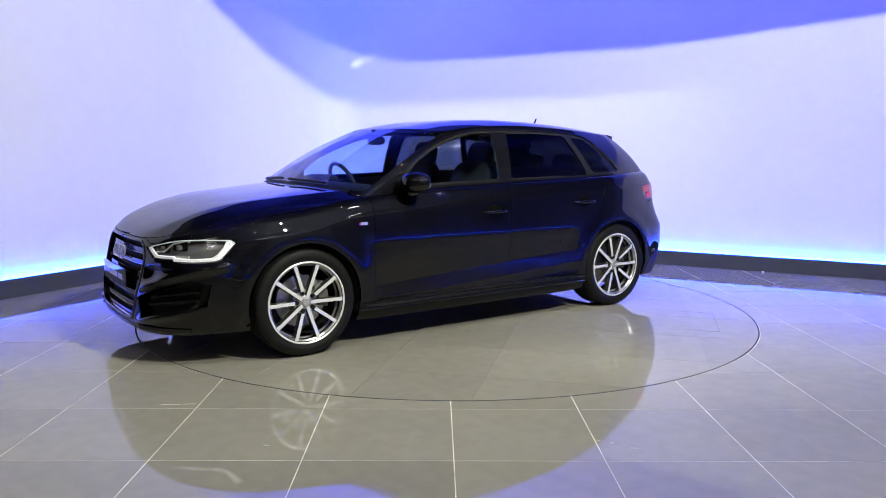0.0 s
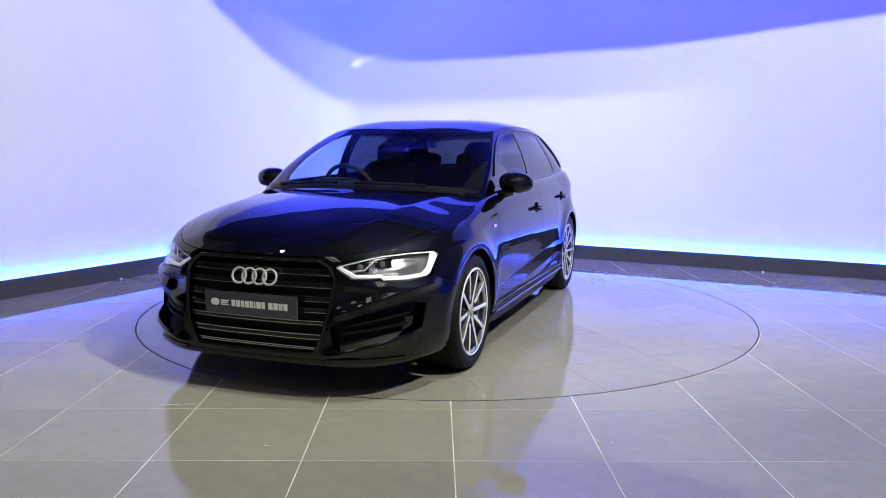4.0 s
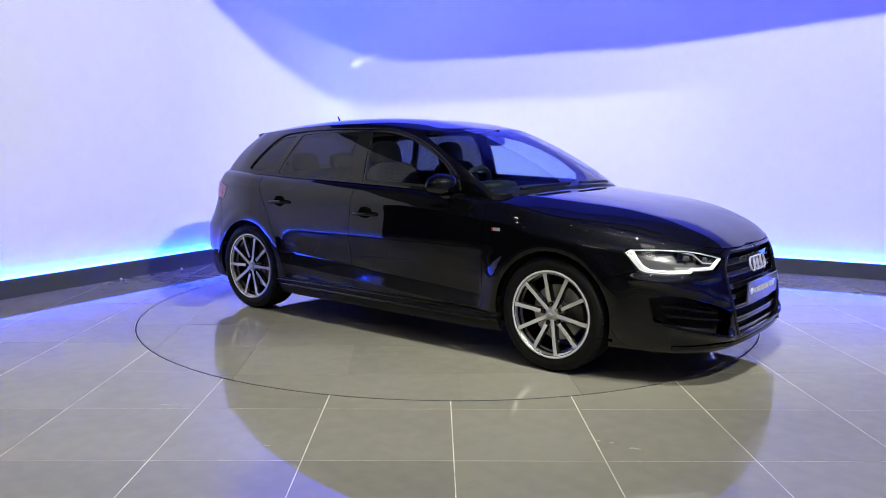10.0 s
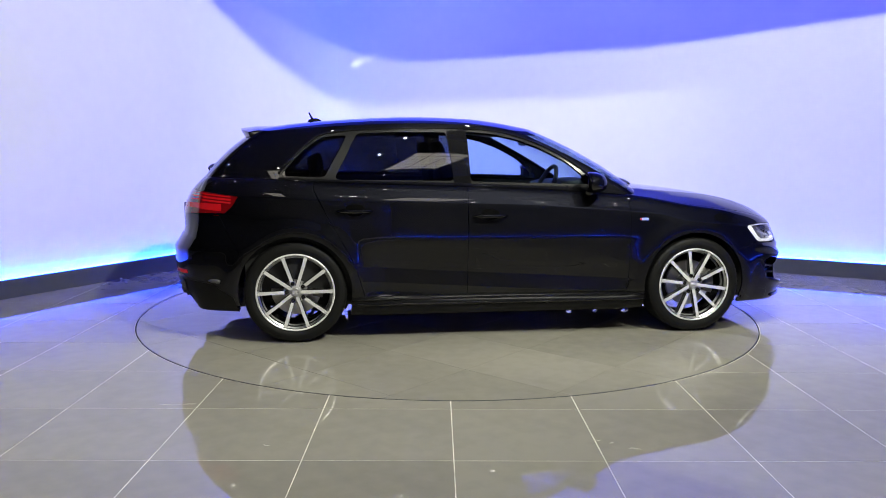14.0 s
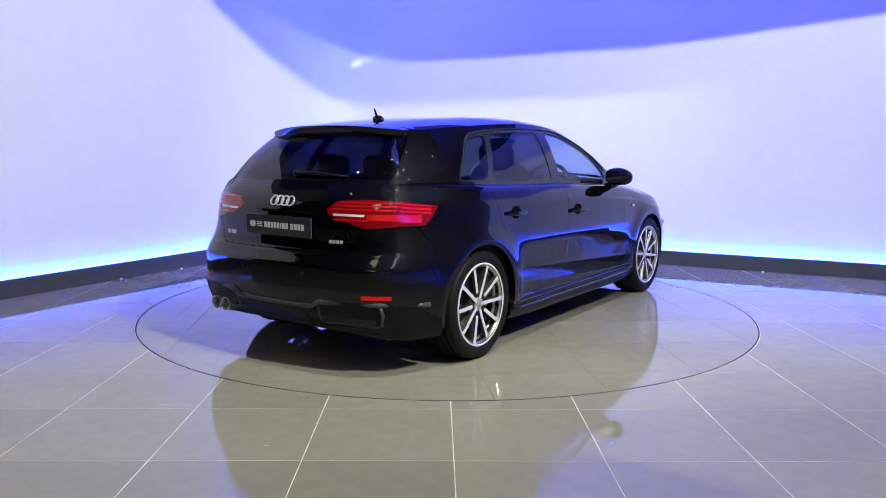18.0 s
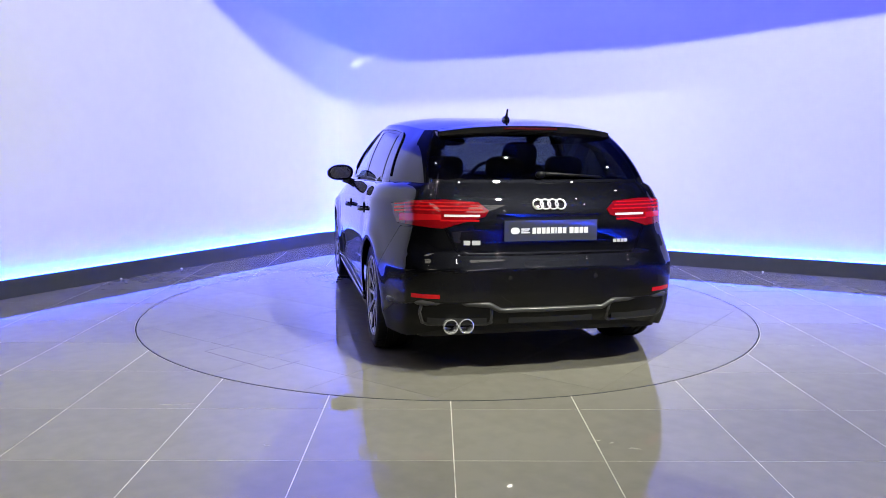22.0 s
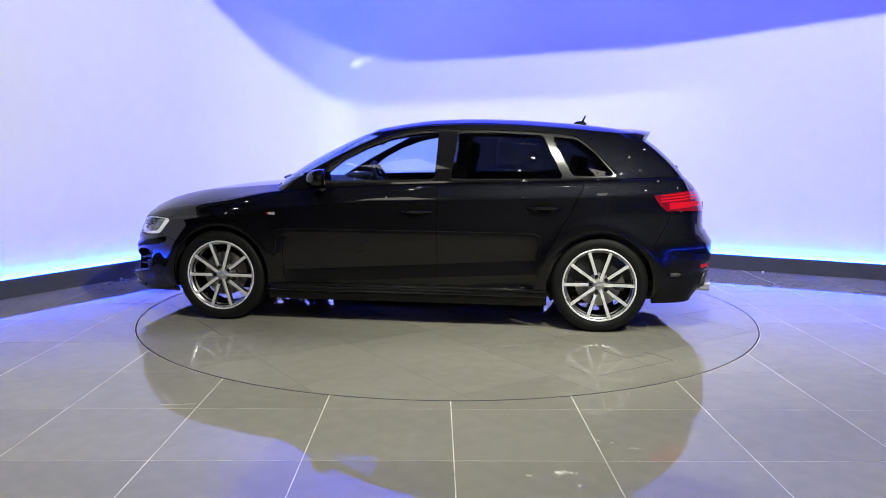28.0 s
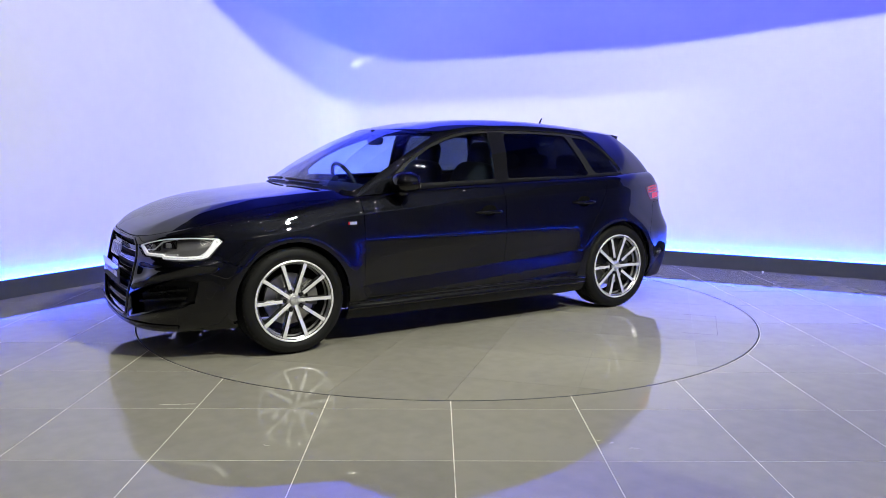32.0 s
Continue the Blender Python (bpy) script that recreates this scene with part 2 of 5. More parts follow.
def wall_line(set_back, reach=6.6, turn=0.45, steps=14):
    """Plan line of both walls, set back from the plinth's face, with a rounded corner."""
    a = math.acos(max(-1, min(1, D_L.dot(D_R))))
    k = CORNER + (N_L + N_R) * (set_back / (1 + N_L.dot(N_R)))
    cut = turn / math.tan(a / 2)
    centre = k + (D_L + D_R).normalized() * (turn / math.sin(a / 2))
    pts = [k + D_L * reach]
    t0 = (k + D_L * cut - centre)
    t1 = (k + D_R * cut - centre)
    a0, a1 = math.atan2(t0.y, t0.x), math.atan2(t1.y, t1.x)
    if a0 - a1 > math.pi:
        a1 += 2 * math.pi
    if a1 - a0 > math.pi:
        a0 += 2 * math.pi
    for i in range(steps + 1):
        b = a0 + (a1 - a0) * i / steps
        pts.append(centre + Vector((math.cos(b), math.sin(b), 0)) * turn)
    # the east wall bends round towards the hall
    bend = [CORNER + D_R * 7.0 + Vector((px, py, 0)) for px, py in ((0.0, 0.0), (0.45, -0.32), (0.78, -0.78), (0.98, -1.35), (1.08, -2.1), (1.0, -4.0),
                                                                   (0.5, -6.0), (-0.5, -8.2), (-1.9, -10.6), (-2.3, -12.5), (-2.3, -16.6))]
    for i, q in enumerate(bend):
        d = D_R if i == 0 else (bend[min(i + 1, len(bend) - 1)] - bend[i - 1]).normalized()
        pts.append(q + Vector((-d.y, d.x, 0)) * set_back)
    return pts


def band(front, back, z0, z1):
    """A solid strip between two plan lines."""
    bm = bmesh.new()
    cols = [[bm.verts.new((q.x, q.y, z)) for q, z in ((f, z0), (f, z1), (b, z1), (b, z0))] for f, b in zip(front, back)]
    for a, b in zip(cols, cols[1:]):
        for i in range(4):
            j = (i + 1) % 4
            bm.faces.new((a[i], a[j], b[j], b[i]))
    bm.faces.new(cols[0][::-1])
    bm.faces.new(cols[-1])
    bmesh.ops.recalc_face_normals(bm, faces=bm.faces[:])
    return bm


def split_band(set0, set1, z0, z1, name, mat, label="", **kw):
    f, b = wall_line(set0), wall_line(set1)
    return tagged(part(name, band(f, b, z0, z1), mat, smooth=False), label, kind="structure", **kw)


W_H, WALL_TOP = 5.2, 3.5
wf, wb_ = wall_line(0.07), wall_line(0.27)
half = 8
for nm, sl in (("wall_west", slice(0, half + 1)), ("wall_east", slice(half, 18)), ("wall_bend", slice(17, None))):
    # the unseen bend is coloured grey in place of the spots' falloff
    ob = part(nm, band(wf[sl], wb_[sl], 0, WALL_TOP), M["hall" if nm == "wall_bend" else "wall"], smooth=True, flat_angle=30)
    tagged(ob, "unseen curved wall, darkened in colour where lamp light falls off" if nm == "wall_bend" else "white painted showroom wall washed with blue and white light", kind="structure")
    # unseen upper wall: its dark colour stands in for the blue wash fading out
    ob = part("trim", band(wf[sl], wb_[sl], WALL_TOP, W_H), M["ceiling"], smooth=True, flat_angle=30)
    tagged(ob, "unseen upper wall, darkened in colour where the blue light fades", kind="structure")
split_band(0.0, 0.035, 0, 0.15, "baseboard", M["plinth"], "dark grey plinth board with a light strip hidden behind it")
split_band(0.04, 0.055, 0.105, 0.125, "light_strip", M["led"], "cyan light strip glowing behind the plinth")
TILE, TX, TY, R_T = 0.605, -0.0117, -2.9863, 2.266


def circle_cut(bm, r, keep_inside):
    poly = [(r * math.cos(2 * math.pi * i / 180), r * math.sin(2 * math.pi * i / 180)) for i in range(180)]
    xs = [v.co.x for v in bm.verts]
    ys = [v.co.y for v in bm.verts]
    near = [k for k in range(180) if min(xs) - 0.1 < poly[k][0] < max(xs) + 0.1 and min(ys) - 0.1 < poly[k][1] < max(ys) + 0.1]
    for k in near:
        knife(bm, [poly[k], poly[(k + 1) % 180]], closed=False)
    gone = [fc for fc in bm.faces if (fc.calc_center_median().xy.length < r * 0.99993) != keep_inside]
    bmesh.ops.delete(bm, geom=gone, context="FACES")
    bmesh.ops.dissolve_limit(bm, angle_limit=0.001, verts=bm.verts[:], edges=bm.edges[:])


def slab(bm, top=0.0, depth=0.008, bevel=0.0015):
    """Gives a flat cut-out its thickness and a worn edge."""
    for v in bm.verts:
        v.co.z = top
    if not bm.faces:
        return bm
    made = bmesh.ops.extrude_face_region(bm, geom=bm.faces[:])
    for v in [g for g in made["geom"] if isinstance(g, bmesh.types.BMVert)]:
        v.co.z = top - depth
    bmesh.ops.recalc_face_normals(bm, faces=bm.faces[:])
    return bm


def quad(x0, y0, x1, y1, m=None):
    bm = bmesh.new()
    bm.faces.new([bm.verts.new((x, y, 0)) for x, y in ((x0, y0), (x1, y0), (x1, y1), (x0, y1))])
    if m:
        bm.transform(m)
    return bm


def build_floor():
    bm = quad(-14, -16, 14, 9)
    circle_cut(bm, R_T, False)
    for v in bm.verts:
        v.co.z = -0.0008
    fl = tagged(part("floor", bm, M["grout"]), "grey polished porcelain tile floor with pale joints", kind="structure")
    g = 0.0020
    shared = None
    rest = bmesh.new()
    for i in range(-14, 14):
        for j in range(-14, 18):
            x0, y0 = TX + i * TILE, TY + j * TILE
            cx, cy = x0 + TILE / 2, y0 + TILE / 2
            mid = Vector((cx, cy, 0))
            if N_L.dot(mid) > C_L + 0.4 or N_R.dot(mid) > C_R + 0.4:
                continue
            d = [Vector((x, y)).length for x in (x0, x0 + TILE) for y in (y0, y0 + TILE)]
            nearest = Vector((max(x0, min(0, x0 + TILE)), max(y0, min(0, y0 + TILE)))).length
            if max(d) < R_T:
                continue
            seen = -5.0 < cy and abs(cx) < 0.62 * (cy + 6.6)
            if nearest < R_T + 0.02:
                bm = quad(x0 + g, y0 + g, x0 + TILE - g, y0 + TILE - g)
                circle_cut(bm, R_T + 0.003, False)
                if bm.faces:
                    part("tile", slab(bm), M["tile"], fl)
                else:
                    bm.free()
            elif seen:
                if shared is None:
                    shared = mesh_of(slab(quad(-TILE / 2 + g, -TILE / 2 + g, TILE / 2 - g, TILE / 2 - g)), "tile")
                    shared.materials.append(M["tile"])
                part("tile", shared, None, fl, at=pose(cx, cy, 0))
            else:
                merge(rest, quad(x0 + g, y0 + g, x0 + TILE - g, y0 + TILE - g))
    tagged(part("tiles_beyond", slab(rest), M["tile"], fl), kind="stuff")


def build_turntable():
    tt = tagged(new("turntable"), "round tiled turntable set flush in the floor", "turntable")
    part("deck", lathe([(0.0001, -0.05), (R_T - 0.008, -0.05), (R_T - 0.008, -0.0025), (0.0001, -0.0025)], 160, "z"), M["seam"], tt)
    part("rim", lathe([(R_T - 0.012, -0.03), (R_T - 0.007, -0.03), (R_T - 0.007, -0.0005), (R_T - 0.012, -0.0005)], 180, "z", closed=True), M["steel"], tt)
    turn = pose(0, 0, 0, 0, 0, 41.5)
    g = 0.0009
    for i in range(-4, 5):
        for j in range(-4, 5):
            x0, y0 = -0.04 + i * TILE, 0.01 + j * TILE
            if Vector((max(x0, min(0, x0 + TILE)), max(y0, min(0, y0 + TILE)))).length > R_T - 0.03:
                continue
            bm = quad(x0 + g, y0 + g, x0 + TILE - g, y0 + TILE - g, turn)
            if max(v.co.xy.length for v in bm.verts) > R_T - 0.012:
                circle_cut(bm, R_T - 0.012, True)
            if bm.faces:
                part("tile", slab(bm, 0.0, 0.002), M["tile"], tt)
    # seams of a service hatch
    corners = [Vector((-1.03, 1.73, 0)), Vector((-1.495, 1.346, 0)), Vector((-1.352, 1.173, 0)), Vector((-0.887, 1.557, 0))]
    bm = bmesh.new()
    for k in (0, 1, 3):
        p0, p1 = corners[k], corners[(k + 1) % 4]
        d = (p1 - p0)
        merge(bm, box(0, -0.0016, -0.001, d.length, 0.0016, 0.0004), Matrix.Translation(p0) @ pose(0, 0, 0, 0, 0, math.degrees(math.atan2(d.y, d.x))))
    part("hatch_seam", bm, M["gap"], tt, "thin dark seam of a service hatch")
    return tt


# lines on the two walls above which each lamp's light is cut off
CUT_A = [(-2.422, 2.267, 2.704), (-1.967, 3.058, 2.199), (-1.341, 4.148, 1.718), (-1.029, 3.924, 1.71), (1.329, 2.723, 1.758), (4.031, 1.348, 1.95)]
CUT_B = [(-2.178, 2.69, 2.782), (-1.392, 4.06, 2.45), (-0.45, 3.629, 2.224), (2.134, 2.314, 2.26), (4.0, 1.364, 2.45)]


def build_hall():
    """Plain closing walls and ceiling round and behind the camera."""
    part_s = lambda nm, bm, mat, lb: tagged(part(nm, bm, mat), lb, kind="structure")
    part_s("ceiling", box(-14, -16, W_H, 14, 9, W_H + 0.2), M["ceiling"], "dark plain hall ceiling")
    part_s("wall_south", box(-14, -16.2, 0, 14, -16, W_H), M["hall"], "dark plain hall wall")
    part_s("wall_side", box(-14.2, -16.2, 0, -14, 9, W_H), M["hall"], "dark plain hall wall")
    part_s("wall_far", box(14, -16.2, 0, 14.2, 9, W_H), M["hall"], "dark plain hall wall")
    for x in (-2.6, 1.4):
        rl = tagged(new("rooflight"), "framed ceiling rooflight with warm daylight", "rooflight", "rooflights in the hall ceiling")
        rl.matrix_basis = pose(x, -6.2, W_H - 0.05)
        part("frame", box(-0.55, -1.35, -0.03, 0.55, 1.35, 0.03), M["steel"], rl)
        for i in range(3):
            for j in range(6):
                part("pane", box(-0.52 + i * 0.355, -1.31 + j * 0.445, -0.045, -0.19 + i * 0.355, -0.915 + j * 0.445, -0.032), M["rooflight"], rl)
    for x, y in [(-3.4, -1.2), (-1.2, -1.6), (1.3, -1.4), (3.6, -1.0), (-2.4, -4.6), (0.2, -4.9), (4.2, -4.2), (-4.6, -2.9), (-0.6, -7.6), (2.4, -6.6), (3.0, -2.6), (-3.6, -6.2),
                 (-5.6, -5.0), (5.4, -3.2), (-1.8, -9.2), (1.2, -9.0), (4.4, -8.2), (-4.4, -8.4), (0.3, -3.2), (-1.6, -3.0)]:
        dl = tagged(new("downlight"), "small round ceiling downlight", "ceiling light", "downlights in the hall ceiling")
        dl.matrix_basis = pose(x, y, W_H)
        part("trim_ring", lathe([(0.042, 0.0), (0.06, 0.0), (0.06, -0.012), (0.042, -0.012)], 28, "z", closed=True), M["steel"], dl)
        part("diffuser", lathe([(0.0005, -0.006), (0.04, -0.006), (0.04, 0.0)], 28, "z"), M["downlight"], dl)
    # unseen blockers, added before each wall lamp: the lower edge draws the cut-off line on the walls
    for lp, line in ((LAMP_A, CUT_A), (LAMP_B, CUT_B)):
        ways = [(Vector(q) - lp).normalized() for q in line]
        fw = (ways[0] + ways[-1])
        fw.z = 0
        fw.normalize()
        edge = [lp + w * (0.7 / w.dot(fw)) for w in ways]
        edge = [edge[0] * 3 - edge[1] * 2] + edge + [edge[-1] * 2 - edge[-2]]
        bm = bmesh.new()
        rows = [[bm.verts.new(q + up + fw * k) for up, k in ((Vector(), 0), (Vector((0, 0, W_H - q.z)), 0), (Vector((0, 0, W_H - q.z)), 0.02), (Vector(), 0.02))] for q in edge]
        for a, b in zip(rows, rows[1:]):
            for i in range(4):
                j = (i + 1) % 4
                bm.faces.new((a[i], a[j], b[j], b[i]))
        bm.faces.new(rows[0][::-1])
        bm.faces.new(rows[-1])
        bmesh.ops.recalc_face_normals(bm, faces=bm.faces[:])
        tagged(part("light_blocker", bm, M["ceiling"]), "unseen dark blocker added to cut off the light of a wall lamp", "lamp shield")


def build_spill_board(at, to, length):
    """An unseen dark board, added to block a strip lamp's light from the hall."""
    away = Vector((to[0] - at[0], to[1] - at[1], 0)).normalized()
    turn = math.degrees(math.atan2(away.y, away.x)) - 90
    ob = part("spill_board", box(-length / 2, -0.115, -0.30, length / 2, -0.10, 0.25, 0.003), M["ceiling"])
    ob.matrix_basis = Matrix.Translation(Vector(at)) @ pose(0, 0, 0, 0, 0, turn)
    tagged(ob, "long unseen dark board added to keep strip lamp light off the hall", "lamp board")


build_hall()
build_spill_board((-0.95, 1.95, 4.95), (-2.05, 2.75), 2.4)
build_spill_board((0.75, 1.3, 4.95), (1.6, 2.9), 5.4)
build_floor()
turntable = build_turntable()

# ---- the car: surfaces ----
CAR_X, CAR_Y = 0.211, -0.152
WHEELBASE, WHEEL_R, ARCH_R = 2.637, 0.322, 0.352
AX = WHEELBASE / 2

# plan line of the body at its widest, nose to tail: x, y, height of the upper edge, height of the lower edge
PLAN = [(2.190, 0.0, 0.700, 0.185), (2.184, 0.25, 0.702, 0.185), (2.150, 0.46, 0.712, 0.175), (2.065, 0.64, 0.738, 0.175), (1.900, 0.785, 0.772, 0.185),
        (1.640, 0.865, 0.814, 0.190), (1.318, 0.888, 0.854, 0.180), (0.900, 0.886, 0.920, 0.165), (0.300, 0.889, 0.966, 0.165), (-0.400, 0.892, 0.993, 0.165),
        (-0.900, 0.893, 1.006, 0.165), (-1.318, 0.897, 1.022, 0.18), (-1.650, 0.870, 1.035, 0.20), (-1.910, 0.801, 1.037, 0.205), (-2.022, 0.716, 1.038, 0.230), (-2.082, 0.596, 1.039, 0.250),
        (-2.116, 0.44, 1.040, 0.272), (-2.138, 0.2, 1.040, 0.285), (-2.142, 0.0, 1.040, 0.285)]


def build_plan():
    rows, s, last = [], 0.0, None
    steps = 40
    for k in range((len(PLAN) - 1) * steps + 1):
        q = curve(PLAN, k / steps)
        if last:
            s += math.hypot(q[0] - last[0], q[1] - last[1])
        rows.append((s, *q))
        last = q
    return np.array(rows)


PL = build_plan()
A_END = float(PL[-1, 0])


def plan(a):
    return [float(np.interp(a, PL[:, 0], PL[:, k])) for k in range(1, 5)]


def plan_normal(a):
    h = 0.02
    x0, y0 = plan(max(a - h, 0))[:2]
    x1, y1 = plan(min(a + h, A_END))[:2]
    n = Vector((y1 - y0, x0 - x1, 0))
    if a < h:
        n = Vector((y1 + 1e-9, (x0 - x1) * a / h, 0))
    if a > A_END - h:
        n = Vector((y1 - y0, (x0 - x1) * (A_END - a) / h, 0))
    return n.normalized()


def ax(x):
    """Distance along the plan line at which the side has this x."""
    return float(np.interp(-x, -PL[:, 1], PL[:, 0]))


K_MID = 340


def af(y):
    return float(np.interp(y, PL[:K_MID - 100, 2], PL[:K_MID - 100, 0]))


def ar(y):
    return float(np.interp(y, PL[K_MID + 150:, 2][::-1], PL[K_MID + 150:, 0][::-1]))


D_FRONT = [(0.15, 0.05), (0.19, 0.012), (0.235, 0.0), (0.36, 0.002), (0.45, 0.018), (0.55, 0.038), (0.62, 0.054), (0.675, 0.070), (0.72, 0.092), (0.78, 0.145)]
D_REAR = [(0.20, 0.15), (0.27, 0.085), (0.33, 0.030), (0.42, 0.009), (0.462, 0.003), (0.470, 0.0018), (0.53, 0.0006), (0.592, 0.0), (0.604, 0.008), (0.63, 0.026), (0.66, 0.045),
          (0.675, 0.060), (0.73, 0.068), (0.80, 0.068), (0.87, 0.084), (0.93, 0.110), (0.98, 0.148), (1.04, 0.21)]
D_SIDE = [(0.15, 0.050), (0.19, 0.020), (0.232, 0.0145), (0.255, 0.0155), (0.266, 0.021), (0.276, 0.031), (0.30, 0.0325), (0.348, 0.0242), (0.351, 0.0236), (0.354, 0.0237), (0.443, 0.0260), (0.446, 0.0261), (0.449, 0.0257), (0.50, 0.0205),
          (0.56, 0.0115), (0.61, 0.003), (0.65, 0.0), (0.70, 0.002), (0.76, 0.007), (0.82, 0.012), (1.05, 0.018)]
D_ARCH = [(0.15, 0.075), (0.20, 0.030), (0.245, 0.018), (0.30, 0.010), (0.40, 0.004), (0.50, 0.0), (0.56, 0.001), (0.62, 0.004), (0.70, 0.008), (0.76, 0.012), (0.82, 0.016), (1.05, 0.020)]
D_TOP = [(-0.16, 0.0), (-0.112, 0.002), (-0.10, 0.005), (-0.092, 0.011), (-0.06, 0.026), (-0.025, 0.046), (-0.008, 0.066), (0.0, 0.085)]


def crease(x):
    """Height of the line pressed into the lower doors; it sinks towards the front."""
    return 0.448 - 0.062 * (x + 0.35) if x < -0.35 else 0.448 - 0.060 * (x + 0.35)


def ease(f):
    f = max(0.0, min(1.0, f))
    return f * f * (3 - 2 * f)


def nose_relief(y, z):
    """How far the front bumper's brows and blades stand proud of its plain curve."""
    y = abs(y)
    blade = 0.262 + 0.25 * (y - 0.43)
    brow = 0.405 + 0.34 * (y - 0.41)
    out = 0.026 * math.exp(-((z - blade + 0.022) / 0.026) ** 2) * ease((y - 0.36) / 0.12) * ease((0.80 - y) / 0.14)
    out += 0.016 * math.exp(-((z - brow - 0.020) / 0.024) ** 2) * ease((y - 0.40) / 0.10)
    out += 0.010 * math.exp(-((z - 0.565) / 0.018) ** 2) * ease((y - 0.44) / 0.08)
    if z > 0.40:
        # hollow between the grille and the corner
        out -= 0.016 * math.exp(-((y - 0.53) / 0.07) ** 2) * ease((z - 0.44) / 0.05) * ease((0.60 - z) / 0.05)
    return out


def body(a, v, off=0.0):
    """A point of the lower body: along the plan line and from lower to upper edge."""
    x, y, zt, zb = plan(a)
    n = plan_normal(a)
    z = zb + (zt - zb) * v
    wf, ws, wr = max(n.x, 0) ** 2, n.y ** 2, max(-n.x, 0) ** 2
    mid = max(0, min(1, (1.0 - abs(x)) / 0.24))
    mid = mid * mid * (3 - 2 * mid)
    low = max(0, min(1, (0.62 - z) / 0.12)) * max(0, min(1, (z - 0.255) / 0.05))
    side = mid * table(D_SIDE, z + low * (0.448 - crease(x))) + (1 - mid) * table(D_ARCH, z) + table(D_TOP, z - zt)
    for c in (AX, -AX):
        # slight swell round the wheel openings
        r = math.hypot(x - c, z - 0.322)
        side -= 0.013 * math.exp(-((r - 0.39) / 0.06) ** 2) * (1 if z > 0.3 else max(0, (z - 0.2) * 10))
    d = wf * table(D_FRONT, z) + ws * side + wr * table(D_REAR, z) + off
    # the corners draw in above the bumpers
    d += 0.050 * ease((-1.28 - x) / 0.55) * ease((z - 0.58) / 0.26) * (1 - wr ** 2)
    d += 0.026 * ease((x - 1.45) / 0.45) * ease((z - 0.50) / 0.20) * (1 - wf ** 2)
    if x > 1.70:
        d -= nose_relief(y, z) * ease((x - 1.72) / 0.14)
    return Vector((x - n.x * d, y - n.y * d if a > 1e-6 and a < A_END - 1e-6 else 0.0, z))


def vz(a, z):
    """The share v of a height on the lower body."""
    zt, zb = plan(a)[2:]
    return (z - zb) / (zt - zb)


def on_body(a, z, off=0.0):
    return body(a, vz(a, z), off)


A_COWL = ax(0.86)
HOOD = [(1.04, 0.974), (1.2, 0.960), (1.4, 0.938), (1.6, 0.907), (1.8, 0.858), (1.95, 0.802), (2.05, 0.748), (2.11, 0.70)]
ROOF = [(-1.60, 1.350), (-1.3, 1.390), (-1.0, 1.415), (-0.7, 1.432), (-0.45, 1.437), (-0.2, 1.430), (0.0, 1.412), (0.2, 1.379), (0.33, 1.352)]


def hood_height(x, y):
    return table(HOOD, x + 0.71 * abs(y) ** 3.7) - 0.035 * (abs(y) / 0.85) ** 2.4


def bonnet(e, w):
    a = e * A_COWL
    p0 = body(a, 1.0)
    xs = 2.125 - 1.085 * e ** 1.45
    q = p0.lerp(Vector((xs, 0, 0)), w)
    q.z = hood_height(q.x, q.y) + (p0.z - hood_height(p0.x, p0.y)) * (1 - w) ** 3
    # power lines that run from the grille corners to the pillars
    ridge = abs(q.y) - (0.42 + 0.2 * (2.1 - q.x) / 1.1)
    q.z += 0.011 * math.exp(-math.sqrt(ridge * ridge + 0.00012) / 0.11) * ease(e * 3) * ease(w * 4)
    return q


G_BOTTOM = [(1.04, 0.0, 0.972), (1.01, 0.35, 0.966), (0.955, 0.65, 0.949)]
G_A = [None, None, None, A_COWL, ax(0.5), ax(0.1), ax(-0.3), ax(-0.7), ax(-1.1), ax(-1.4), ax(-1.65), ar(0.72), ar(0.36), A_END]
G_TOP = [(0.33, 0.0, 1.354), (0.31, 0.27, 1.349), (0.268, 0.512, 1.338), (0.122, 0.602, 1.342), (-0.07, 0.614, 1.368), (-0.25, 0.624, 1.380), (-0.45, 0.628, 1.384),
         (-0.75, 0.623, 1.378), (-1.08, 0.605, 1.360), (-1.32, 0.578, 1.342), (-1.475, 0.556, 1.330), (-1.552, 0.485, 1.334), (-1.585, 0.25, 1.345), (-1.59, 0.0, 1.350)]
U_END = 13.0


def g_bottom(u):
    if u >= 3:
        i = min(int(u), 12)
        a = G_A[i] + (G_A[i + 1] - G_A[i]) * (u - i)
        return body(a, 1.0)
    pts = G_BOTTOM + [tuple(body(A_COWL, 1.0)), tuple(body(G_A[4], 1.0))]
    return Vector(curve(pts, u))


